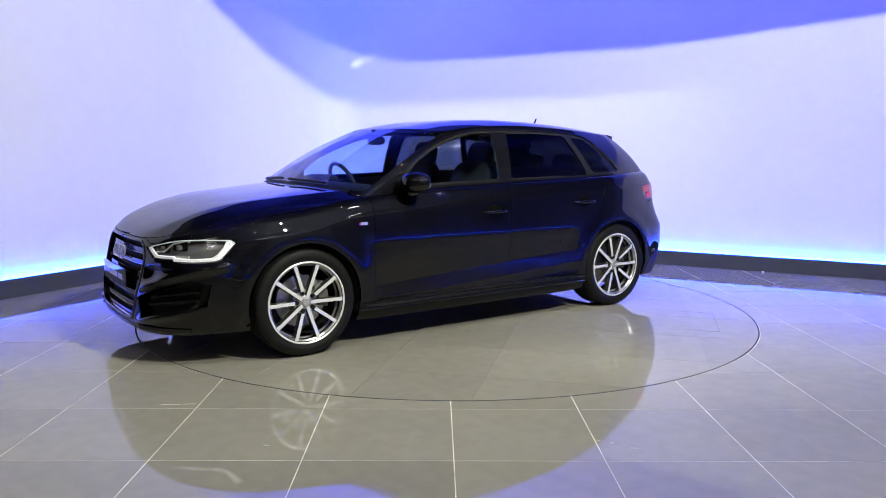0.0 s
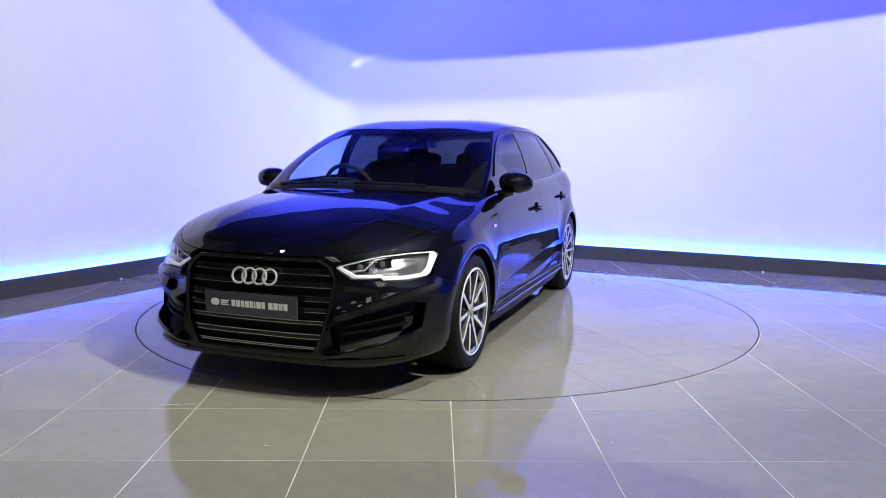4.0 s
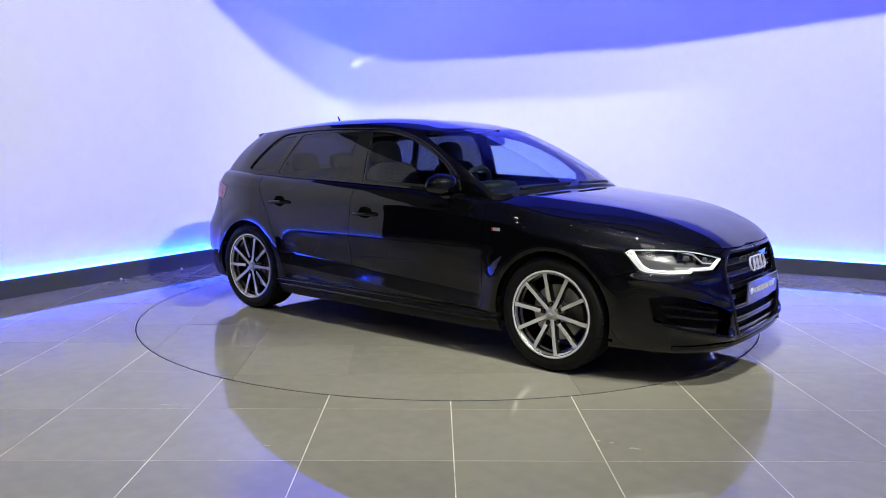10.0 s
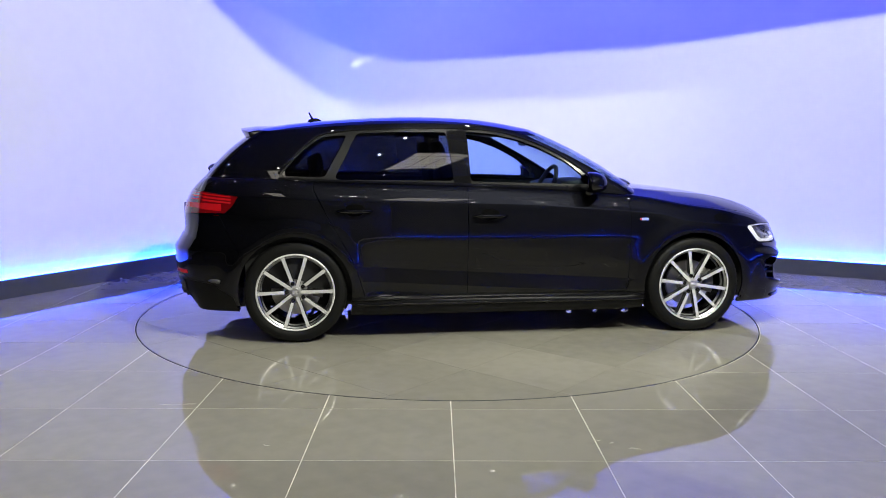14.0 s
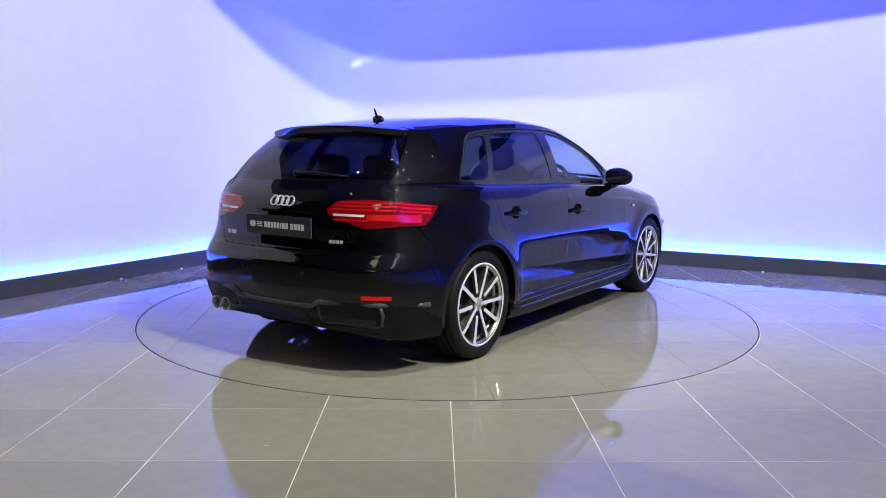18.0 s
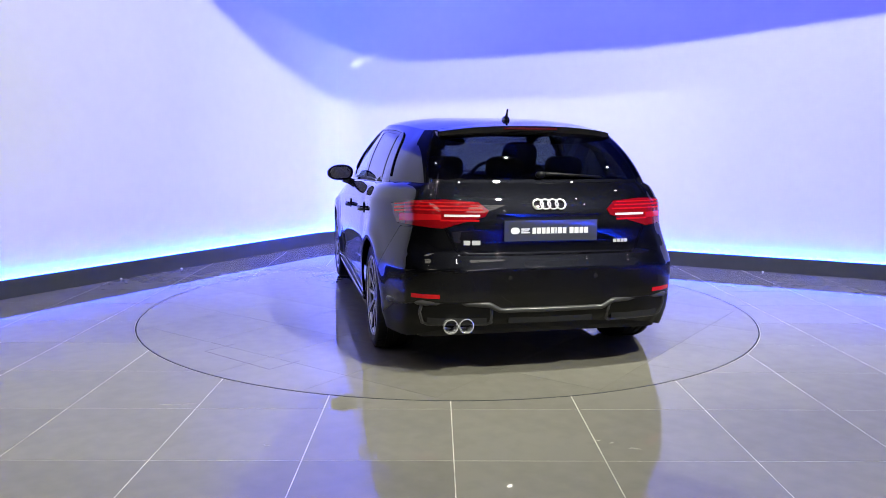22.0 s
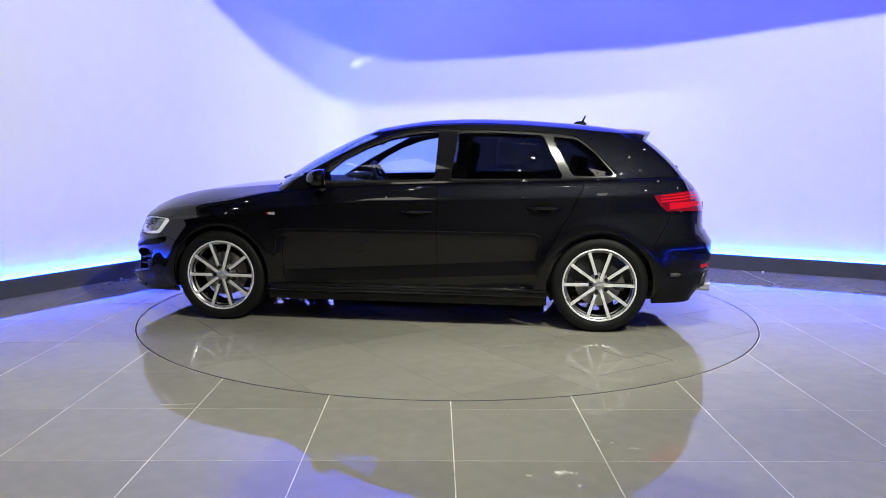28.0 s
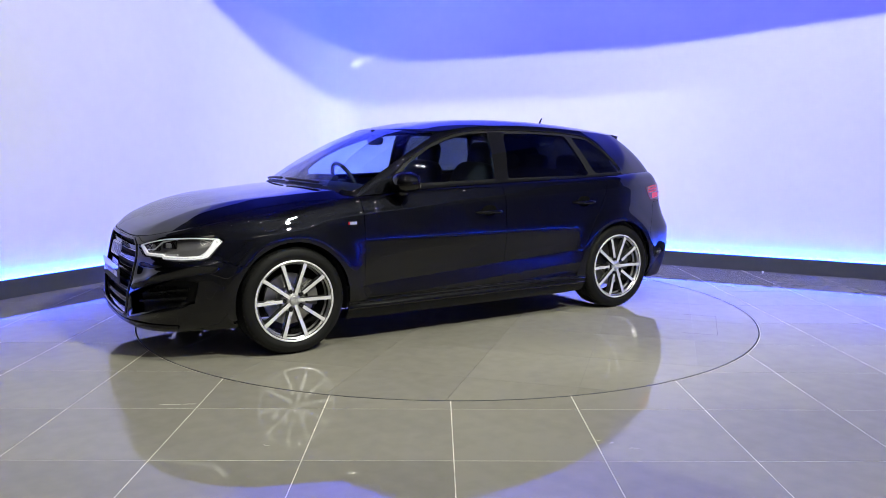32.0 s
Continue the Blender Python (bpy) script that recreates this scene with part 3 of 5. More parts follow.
def cabin(u, v, off=0.0):
    """A point of the cabin's sides and screens, from the belt line to the roof's edge."""
    b, t = g_bottom(u), Vector(curve(G_TOP, u))
    out = Vector((b.x + 0.45, b.y * 1.2, 0)) if u < 3 or u > 10.5 else Vector((0, 1, 0))
    if u < 4:
        f = max(0, min(1, (u - 0.6) / 3.4))
        f = f * f * (3 - 2 * f)
        out = Vector((1 - f, b.y * 0.5 * (1 - f) + f, 0)).normalized()
    elif u > 10:
        f = min(1, (u - 10) / 1.6)
        out = Vector((-f, (1 - f) + 0.35 * b.y * f, 0)).normalized()
    out = (out + Vector((0, 0, 0.6))).normalized()
    s = max(0, min(1, (3.2 - u) / 2.4))
    swell = 0.024 + 0.012 * s * s * (3 - 2 * s) + 0.010 * math.exp(-((u - 2.7) / 0.7) ** 2)
    q = b.lerp(t, v) + out * (swell * 4 * v * (1 - v) - off)
    if u < 1e-6 or u > U_END - 1e-6:
        q.y = 0.0
    return q


def roof(u, w, off=0.0):
    e = Vector(curve(G_TOP, u))
    zc = table(ROOF, e.x)
    q = Vector((e.x, e.y * (1 - w), e.z + (zc - e.z) * (1 - (1 - w) ** 4.2) - off))
    return q


class Sheet:
    """A flat sheet that is cut along outlines, then bent onto a surface, panel by panel."""

    def __init__(self, shape, a1, b1, na, nb):
        self.shape = shape
        self.a1, self.b1 = a1, b1
        self.bm = bmesh.new()
        rows = [[self.bm.verts.new((a1 * i / na, b1 * j / nb, 0)) for j in range(nb + 1)] for i in range(na + 1)]
        for i in range(na):
            for j in range(nb):
                self.bm.faces.new((rows[i][j], rows[i + 1][j], rows[i + 1][j + 1], rows[i][j + 1]))

    def cut(self, poly, closed=True):
        knife(self.bm, poly, closed)

    def normal(self, a, b):
        h = 1e-3
        a0, a1 = max(a - h * self.a1, 0), min(a + h * self.a1, self.a1)
        b0, b1 = max(b - h, 0), min(b + h, self.b1)
        n = (self.shape(a1, b) - self.shape(a0, b)).cross(self.shape(a, b1) - self.shape(a, b0))
        if n.length < 1e-12:
            bb = min(max(b, 0.02), self.b1 - 0.02)
            aa = min(max(a, 0.01 * self.a1), 0.99 * self.a1)
            n = (self.shape(min(aa + h, self.a1), bb) - self.shape(aa - h, bb)).cross(self.shape(aa, bb + h) - self.shape(aa, bb - h))
        return n.normalized()

    def groups(self, name_of):
        out = {}
        for fc in self.bm.faces:
            c = fc.calc_center_median()
            out.setdefault(name_of(c.x, c.y), []).append([(v.co.x, v.co.y) for v in fc.verts])
        return out

    def panel(self, faces, mirror=False, both=False, gap=0.0018, skirt=0.014, sink=0.0):
        """A mesh from faces of the sheet: bent, its border set back for the shut line and turned in."""
        index, keys, polys, seen = {}, [], [], set()
        for fc in faces:
            ids = []
            for q in fc:
                k = (round(q[0], 6), round(q[1], 6))
                if k not in index:
                    index[k] = len(keys)
                    keys.append(k)
                if index[k] not in ids:
                    ids.append(index[k])
            if len(ids) >= 3 and frozenset(ids) not in seen:
                seen.add(frozenset(ids))
                polys.append(ids)
        co = [self.shape(*k) for k in keys]
        no = [self.normal(*k) for k in keys]
        for i, k in enumerate(keys):
            if (k[0] < 1e-6 or k[0] > self.a1 - 1e-6) and abs(co[i].y) < 1e-6:
                no[i].y = 0
                no[i].normalize()
        if sink:
            co = [c - n * sink for c, n in zip(co, no)]
        count = {}
        for ids in polys:
            for i, j in zip(ids, ids[1:] + ids[:1]):
                count[(min(i, j), max(i, j))] = count.get((min(i, j), max(i, j)), 0) + 1
        border = [(i, j) for ids in polys for i, j in zip(ids, ids[1:] + ids[:1]) if count[(min(i, j), max(i, j))] == 1
                  and not (abs(co[i].y) < 1e-5 and abs(co[j].y) < 1e-5)]
        shift = {}
        for i, j in border:
            e = co[j] - co[i]
            inn = no[i].cross(e)
            if inn.length > 1e-9:
                for k in (i, j):
                    shift[k] = shift.get(k, Vector()) + inn.normalized()
        for k, s in shift.items():
            if s.length > 1e-6:
                s = s.normalized()
                if abs(co[k].y) < 1e-5:
                    s.y = 0
                co[k] = co[k] + s * gap
        verts, norms = [tuple(c) for c in co], [tuple(n) for n in no]
        if skirt:
            for i, j in border:
                inn = no[i].cross(co[j] - co[i])
                n = -(inn.normalized()) if inn.length > 1e-9 else no[i]
                k = len(verts)
                verts += [tuple(co[i]), tuple(co[j]), tuple(co[j] - no[j] * skirt), tuple(co[i] - no[i] * skirt)]
                norms += [tuple(n)] * 4
                polys.append([k + 1, k, k + 3, k + 2])
        if mirror or both:
            mv = [(x, -y, z) for x, y, z in verts]
            mn = [(x, -y, z) for x, y, z in norms]
            mp = [p[::-1] for p in polys]
            if mirror:
                verts, norms, polys = mv, mn, mp
            else:
                k = len(verts)
                verts, norms = verts + mv, norms + mn
                polys = polys + [[i + k for i in p] for p in mp]
        me = bpy.data.meshes.new("panel")
        me.from_pydata(verts, [], polys)
        me.validate()
        me.update()
        for pl in me.polygons:
            pl.use_smooth = True
        me.normals_split_custom_set_from_vertices(norms)
        return me


def fine(poly, step=0.06, wide=1.0):
    """The same outline with more points."""
    out = []
    for (x0, y0), (x1, y1) in zip(poly, poly[1:] + poly[:1]):
        n = max(1, int(math.hypot((x1 - x0) * wide, y1 - y0) / step))
        out += [(x0 + (x1 - x0) * k / n, y0 + (y1 - y0) * k / n) for k in range(n)]
    return out


def rounded(poly, r=0.02, steps=3):
    """The outline with its corners rounded."""
    out = []
    n = len(poly)
    for i in range(n):
        p0, p1, p2 = Vector(poly[i - 1]), Vector(poly[i]), Vector(poly[(i + 1) % n])
        a, b = (p0 - p1), (p2 - p1)
        k = min(r, a.length * 0.45, b.length * 0.45)
        s, e = p1 + a.normalized() * k, p1 + b.normalized() * k
        for j in range(steps + 1):
            t = j / steps
            q = s * (1 - t) ** 2 + p1 * 2 * t * (1 - t) + e * t * t
            out.append((q.x, q.y))
    return out


# outlines on the lower body: distance along the plan line and height
LAMP_F = [(af(0.43), 0.656), (af(0.50), 0.676), (af(0.60), 0.698), (af(0.68), 0.712), (ax(1.89), 0.720), (ax(1.74), 0.716), (ax(1.718), 0.702), (ax(1.80), 0.606), (ax(1.83), 0.596),
          (ax(1.94), 0.588), (af(0.665), 0.589), (af(0.655), 0.603), (af(0.52), 0.602)]
GRILLE = [(0.0, 0.684), (af(0.35), 0.684), (af(0.405), 0.655), (af(0.438), 0.60), (af(0.418), 0.463), (af(0.378), 0.317), (af(0.345), 0.250), (af(0.32), 0.238), (0.0, 0.236)]
INTAKE = [(af(0.425), 0.380), (af(0.54), 0.425), (af(0.70), 0.476), (ax(1.93), 0.486), (ax(1.86), 0.468), (ax(1.885), 0.350), (af(0.70), 0.325), (af(0.56), 0.288), (af(0.465), 0.262), (af(0.435), 0.30)]
LAMP_R = [(ar(0.344), 0.898), (ar(0.40), 0.942), (ar(0.60), 0.955), (ax(-1.92), 0.948), (ax(-1.67), 0.918), (ax(-1.71), 0.86), (ax(-1.76), 0.815), (ax(-1.93), 0.815),
          (ar(0.605), 0.803), (ar(0.365), 0.866)]
GATE = [(A_END, 0.667), (ar(0.49), 0.667), (ar(0.52), 0.69), (ar(0.575), 0.80), (ar(0.66), 0.95), (ar(0.685), 1.05), (A_END, 1.05)]
DOOR_F = [(ax(0.858), 1.05), (ax(0.858), 0.62), (ax(0.858), 0.33), (ax(0.835), 0.288), (ax(-0.226), 0.288), (ax(-0.226), 1.05)]
DOOR_R = [(ax(-0.226), 1.05), (ax(-0.226), 0.288), (ax(-0.885), 0.288), (ax(-0.905), 0.36), (ax(-0.95), 0.50), (ax(-1.03), 0.65), (ax(-1.105), 0.78), (ax(-1.195), 0.96), (ax(-1.205), 1.05)]
BUMPER_F = [(0.0, 0.10), (ax(1.55), 0.10), (ax(1.60), 0.545), (ax(1.80), 0.605), (ax(1.90), 0.68), (af(0.66), 0.70), (af(0.46), 0.68), (af(0.40), 0.70), (0.0, 0.6985)]
BUMPER_R = [(A_END, 0.663), (ar(0.495), 0.663), (ar(0.53), 0.69), (ar(0.60), 0.815), (ax(-1.80), 0.80), (ax(-1.66), 0.585), (ax(-1.55), 0.10), (A_END, 0.10)]
DIFFUSER = [(A_END, 0.372), (ar(0.285), 0.372), (ar(0.35), 0.414), (ar(0.70), 0.414), (ax(-1.84), 0.38), (ax(-1.70), 0.30), (ax(-1.66), 0.16), (A_END, 0.16)]
SILL = [(ax(0.99), 0.10), (ax(0.99), 0.284), (ax(-0.99), 0.284), (ax(-0.99), 0.10)]


def arch(c, r=ARCH_R):
    return [(ax(c + r * math.cos(t)), 0.322 + r * math.sin(t)) for t in [2 * math.pi * k / 48 for k in range(48)]]


ARCH_FRONT, ARCH_REAR = arch(AX), arch(-AX)


def to_v(poly):
    return [(a, vz(a, z)) for a, z in poly]


def clip_v(poly):
    return [(a, min(max(v, -0.05), 1.05)) for a, v in poly]


def build_lower():
    sh = Sheet(body, A_END, 1.0, 236, 40)
    for name, poly in (("f", ARCH_FRONT), ("r", ARCH_REAR)):
        sh.cut(to_v(poly))
    for dz in (-0.004, 0.001, -0.101, -0.095, 0.16, 0.185):
        line = [(ax(1.0 - 0.1 * k), max(crease(1.0 - 0.1 * k), 0.40 if dz < -0.05 else 0) + dz) for k in range(21)]
        sh.cut(to_v(line), closed=False)
    for poly in (LAMP_F, GRILLE, INTAKE, LAMP_R, GATE, DOOR_F, DOOR_R, BUMPER_F, BUMPER_R, DIFFUSER, SILL):
        sh.cut(clip_v(to_v(fine(poly))))

    def kind(a, v):
        zt, zb = plan(a)[2:]
        z = zb + (zt - zb) * v
        x = plan(a)[0]
        for c in (AX, -AX):
            if abs(x - c) < 0.5 and math.hypot(x - c, z - 0.322) < ARCH_R and A_COWL * 0.3 < a:
                return "hole"
            if abs(x - c) < ARCH_R and z < 0.25:
                return "hole"
        for name, poly in (("lamp_f", LAMP_F), ("grille", GRILLE), ("intake", INTAKE), ("lamp_r", LAMP_R), ("gate", GATE), ("diffuser", DIFFUSER),
                           ("bumper_f", BUMPER_F), ("bumper_r", BUMPER_R), ("door_f", DOOR_F), ("door_r", DOOR_R), ("sill", SILL)):
            if inside(poly, a, z):
                return name
        if a < ax(0.885) or (x > 0.5 and z > 0.284):
            return "wing"
        if x < -0.9 or (x < -0.7 and z > 0.284):
            return "quarter"
        return "sill"
    return sh, sh.groups(kind)


# ---- the car: panels ----
def find_uv(x, z):
    """The place on the cabin's side that has this x and height."""
    best = None
    for i in range(53):
        for j in range(21):
            u, v = 2.6 + i * 0.16, j / 20
            q = cabin(u, v)
            d = (q.x - x) ** 2 + (q.z - z) ** 2
            if best is None or d < best[0]:
                best = (d, u, v)
    _, u, v = best
    for _ in range(12):
        q = cabin(u, v)
        ex, ez = x - q.x, z - q.z
        du, dv = cabin(u + 1e-3, v), cabin(u, v + 1e-3)
        a, b, c, d = (du.x - q.x) * 1e3, (dv.x - q.x) * 1e3, (du.z - q.z) * 1e3, (dv.z - q.z) * 1e3
        det = a * d - b * c
        if abs(det) < 1e-9:
            break
        u = min(max(u + 0.8 * (ex * d - b * ez) / det, 2.2), 11.5)
        v = min(max(v + 0.8 * (a * ez - c * ex) / det, 0.0), 1.0)
    return (u, v)


WIN_F = [(0.585, 0.992), (0.575, 1.03), (0.447, 1.138), (0.289, 1.222), (0.131, 1.281), (-0.025, 1.316), (-0.213, 1.331), (-0.195, 1.012)]
WIN_R = [(-0.345, 1.326), (-0.646, 1.327), (-0.925, 1.313), (-1.062, 1.04), (-1.045, 1.024), (-0.308, 1.016)]
WIN_Q = [(-0.985, 1.304), (-1.151, 1.287), (-1.269, 1.200), (-1.395, 1.062), (-1.390, 1.046), (-1.128, 1.040)]
PILLAR_B = [(-0.213, 1.34), (-0.345, 1.335), (-0.308, 1.0), (-0.195, 0.99)]
SHADE = [(0.64, 0.972), (0.60, 1.05), (0.455, 1.158), (0.295, 1.243), (0.131, 1.302), (-0.025, 1.338), (-0.34, 1.352), (-0.65, 1.349), (-0.95, 1.334), (-1.158, 1.302),
         (-1.283, 1.205), (-1.414, 1.060), (-1.408, 1.032), (-1.0, 1.006), (-0.25, 0.996)]


def build_cabin():
    sh = Sheet(cabin, U_END, 1.0, 156, 22)
    polys = {}
    for name, p in (("win_f", rounded(WIN_F, 0.02)), ("win_r", rounded(WIN_R, 0.025)), ("win_q", rounded(WIN_Q, 0.03)), ("pillar_b", PILLAR_B), ("shade", rounded(SHADE, 0.02))):
        polys[name] = [find_uv(*q) for q in fine(p, 0.08)]
    polys["windscreen"] = [(0.0, 0.035), (1.6, 0.035), (2.4, 0.04), (2.66, 0.06), (2.76, 0.10), (2.90, 0.85), (2.84, 0.945), (2.6, 0.966), (0.0, 0.955)]
    polys["back"] = [(U_END, 0.05), (11.2, 0.05), (10.80, 0.07), (10.68, 0.12), (10.70, 0.80), (10.80, 0.9), (11.2, 0.95), (U_END, 0.95)]
    for p in polys.values():
        sh.cut(fine(p, 0.15))

    def kind(u, v):
        for name in ("win_f", "win_r", "win_q", "windscreen", "back", "pillar_b"):
            if inside(polys[name], u, v):
                return name
        if inside(polys["shade"], u, v):
            return "shade"
        if u < 2.2 and v < 0.06:
            return "cowl"
        return "frame" if u < 10.5 else "back_frame"
    return sh, sh.groups(kind)


def side_parts(name, sheet, faces, mat, parent, label="", **kw):
    out = []
    for mir in (False, True):
        out.append(part(name, sheet.panel(faces, mirror=mir, **kw), mat, parent, label))
    return out


def strip_on(points, width, depth, bm=None):
    """A bar along points, each with the outward way: (point, normal, up)."""
    bm = bm or bmesh.new()
    rows = []
    for q, n, up in points:
        rows.append([bm.verts.new(q + up * (width / 2) * s + n * d) for s, d in ((-1, 0), (1, 0), (1, -depth), (-1, -depth))])
    for a, b in zip(rows, rows[1:]):
        for i in range(4):
            j = (i + 1) % 4
            bm.faces.new((a[i], a[j], b[j], b[i]))
    bm.faces.new(rows[0][::-1])
    bm.faces.new(rows[-1])
    bmesh.ops.recalc_face_normals(bm, faces=bm.faces[:])
    return bm


def body_strip(y0, y1, z, off, width, depth, where="front", steps=12):
    """A bar across the nose or tail, on the body's own curve."""
    pts = []
    for k in range(steps + 1):
        y = y0 + (y1 - y0) * k / steps
        a = af(abs(y)) if where == "front" else ar(abs(y))
        q = on_body(a, z, off)
        n = plan_normal(a)
        s = 1 if y >= 0 else -1
        pts.append((Vector((q.x, q.y * s, q.z)), Vector((n.x, n.y * s, 0)), Vector((0, 0, 1))))
    return strip_on(pts, width, depth)


def slope_strip(y0, y1, z0, z1, off, width, depth, steps=8):
    """A bar on the nose that climbs from z0 to z1."""
    pts = []
    for k in range(steps + 1):
        f = k / steps
        y = y0 + (y1 - y0) * f
        a = af(abs(y))
        q, n, s = on_body(a, z0 + (z1 - z0) * f, off), plan_normal(a), 1 if y >= 0 else -1
        pts.append((Vector((q.x, q.y * s, q.z)), Vector((n.x, n.y * s, 0)), Vector((0, 0, 1))))
    return strip_on(pts, width, depth)


def capsule_poly(w, h, depth, steps=8, bm=None):
    """A flat rounded bar, facing x."""
    bm = bm or bmesh.new()
    r = h / 2
    ring = []
    for s, c0 in ((1, w / 2 - r), (-1, -w / 2 + r)):
        for k in range(steps + 1):
            t = -math.pi / 2 + math.pi * k / steps
            ring.append((s * (c0 * s + r * math.cos(t)) if s > 0 else c0 - r * math.cos(t), s * r * math.sin(t)))
    vs = [bm.verts.new((0, y, z)) for y, z in ring]
    f = bm.faces.new(vs)
    made = bmesh.ops.extrude_face_region(bm, geom=[f])
    for v in [g for g in made["geom"] if isinstance(g, bmesh.types.BMVert)]:
        v.co.x += depth
    bmesh.ops.recalc_face_normals(bm, faces=bm.faces[:])
    return bm


def torus(R, r, m=None, n=28, k=10):
    prof = [(R + r * math.cos(2 * math.pi * i / k), r * math.sin(2 * math.pi * i / k)) for i in range(k)]
    bm = lathe(prof, n, "x", closed=True)
    if m:
        bm.transform(m)
    return bm


def blob(sx, sy, sz, power=2.6, n=20, m=20):
    """A rounded box-like body."""
    bm = bmesh.new()

    def f(c):
        return math.copysign(abs(c) ** (2 / power), c)
    rows = []
    for i in range(1, m):
        t = -math.pi / 2 + math.pi * i / m
        rows.append([bm.verts.new((sx * f(math.cos(t)) * f(math.cos(2 * math.pi * j / n)), sy * f(math.cos(t)) * f(math.sin(2 * math.pi * j / n)), sz * f(math.sin(t)))) for j in range(n)])
    for a, b in zip(rows, rows[1:]):
        for j in range(n):
            bm.faces.new((a[j], a[(j + 1) % n], b[(j + 1) % n], b[j]))
    lo, hi = bm.verts.new((0, 0, -sz)), bm.verts.new((0, 0, sz))
    for j in range(n):
        bm.faces.new((lo, rows[0][(j + 1) % n], rows[0][j]))
        bm.faces.new((hi, rows[-1][j], rows[-1][(j + 1) % n]))
    return bm


def build_wheel(parent):
    """One wheel, its face towards +y."""
    wh = new("wheel")
    wh.parent = parent
    R, r0 = WHEEL_R, 0.243
    tyre = [(r0 - 0.006, -0.105), (r0 + 0.012, -0.115), (0.285, -0.119), (0.306, -0.112), (R - 0.005, -0.095)]
    for y in (-0.062, -0.022, 0.018, 0.058):
        tyre += [(R, y - 0.012), (R, y), (R - 0.007, y + 0.001), (R - 0.007, y + 0.008), (R, y + 0.009)]
    tyre += [(R, 0.078), (R - 0.005, 0.095), (0.308, 0.109), (0.300, 0.113), (0.294, 0.1165), (0.288, 0.1165), (0.283, 0.119), (0.270, 0.118), (r0 + 0.008, 0.110), (r0 - 0.006, 0.100)]
    part("tyre", lathe(tyre, 72), M["rubber"], wh, "low-profile black tyre", smooth=True, flat_angle=40)
    bm = bmesh.new()
    for k in range(60):
        # tread sipes on the shoulders
        t = 2 * math.pi * k / 60
        for s in (-1, 1):
            b = box(-0.0035, -0.020, -0.004, 0.0035, 0.020, 0.0005)
            merge(bm, b, pose(0, 0, 0, 0, math.degrees(t), 0) @ pose(0, s * 0.088, R - 0.0022, -s * 14, 0, s * 12))
    tagged(part("tread_block", bm, M["rubber"], wh), kind="stuff")
    rim = [(r0, 0.104), (r0 + 0.001, 0.112), (r0 - 0.006, 0.114), (r0 - 0.012, 0.108), (r0 - 0.016, 0.095), (r0 - 0.022, 0.06), (0.215, 0.0), (0.21, -0.08), (r0 - 0.01, -0.105)]
    part("rim", lathe(rim, 72), M["alloydark"], wh, "dark grey alloy barrel", smooth=True, flat_angle=40)
    lip = [(r0 + 0.003, 0.108), (r0 + 0.003, 0.1135), (r0 - 0.003, 0.116), (r0 - 0.009, 0.1125), (r0 - 0.009, 0.107)]
    part("rim_lip", lathe(lip, 72, closed=True), M["alloy"], wh, "bright machined rim edge", smooth=True, flat_angle=40)
    step = [(r0 - 0.0095, 0.106), (r0 - 0.0105, 0.109), (r0 - 0.018, 0.101), (r0 - 0.021, 0.0985), (r0 - 0.0215, 0.092), (r0 - 0.012, 0.092)]
    part("rim_step", lathe(step, 72, closed=True), M["aluminium"], wh, "grey silver inner rim step", smooth=True, flat_angle=30)
    hump = [(r0 - 0.0235, 0.070), (r0 - 0.027, 0.066), (r0 - 0.030, 0.055), (r0 - 0.022, 0.055)]
    part("rim_hump", lathe(hump, 72, closed=True), M["alloymid"], wh, "grey silver bead seat", smooth=True, flat_angle=30)
    bs, bf = bmesh.new(), bmesh.new()
    rows = [(0.030, 0.0112, 0.094), (0.075, 0.0106, 0.096), (0.14, 0.0101, 0.102), (0.196, 0.0106, 0.107), (0.235, 0.0122, 0.107)]
    ring_f, ring_b = [], []
    for r, w, y in rows:
        ring_f.append([bf.verts.new((-w, y, r)), bf.verts.new((w, y, r))])
        ring_b.append([bs.verts.new((x, yy, r)) for x, yy in ((-w, y - 0.0006), (w, y - 0.0006), (w + 0.004, y - 0.016), (w + 0.002, y - 0.042), (-w - 0.002, y - 0.042), (-w - 0.004, y - 0.016))])
    for a, b in zip(ring_f, ring_f[1:]):
        bf.faces.new((a[0], a[1], b[1], b[0]))
    for a, b in zip(ring_b, ring_b[1:]):
        for i in range(6):
            j = (i + 1) % 6
            bs.faces.new((a[i], a[j], b[j], b[i]))
    bs.faces.new(ring_b[-1])
    bs.faces.new(ring_b[0][::-1])
    made = bmesh.ops.extrude_face_region(bf, geom=bf.faces[:])
    for v in [g for g in made["geom"] if isinstance(g, bmesh.types.BMVert)]:
        v.co.y += 0.0016
    for b in (bs, bf):
        bmesh.ops.recalc_face_normals(b, faces=b.faces[:])
    ms, mf = mesh_of(bs, "spoke"), mesh_of(bf, "spoke_face")
    ms.materials.append(M["alloydark"])
    mf.materials.append(M["alloy"])
    # every other spoke stops short at its bolt
    short_s, short_f = ms.copy(), mf.copy()
    for me in (short_s, short_f):
        for v in me.vertices:
            if v.co.z < 0.06:
                v.co.z = 0.070
    for k in range(10):
        m = pose(0, 0, 0, 0, 18 + 36 * k, 0)
        part("spoke", ms if k % 2 else short_s, None, wh, at=m)
        part("spoke_face", mf if k % 2 else short_f, None, wh, "machined silver spoke face", at=m)
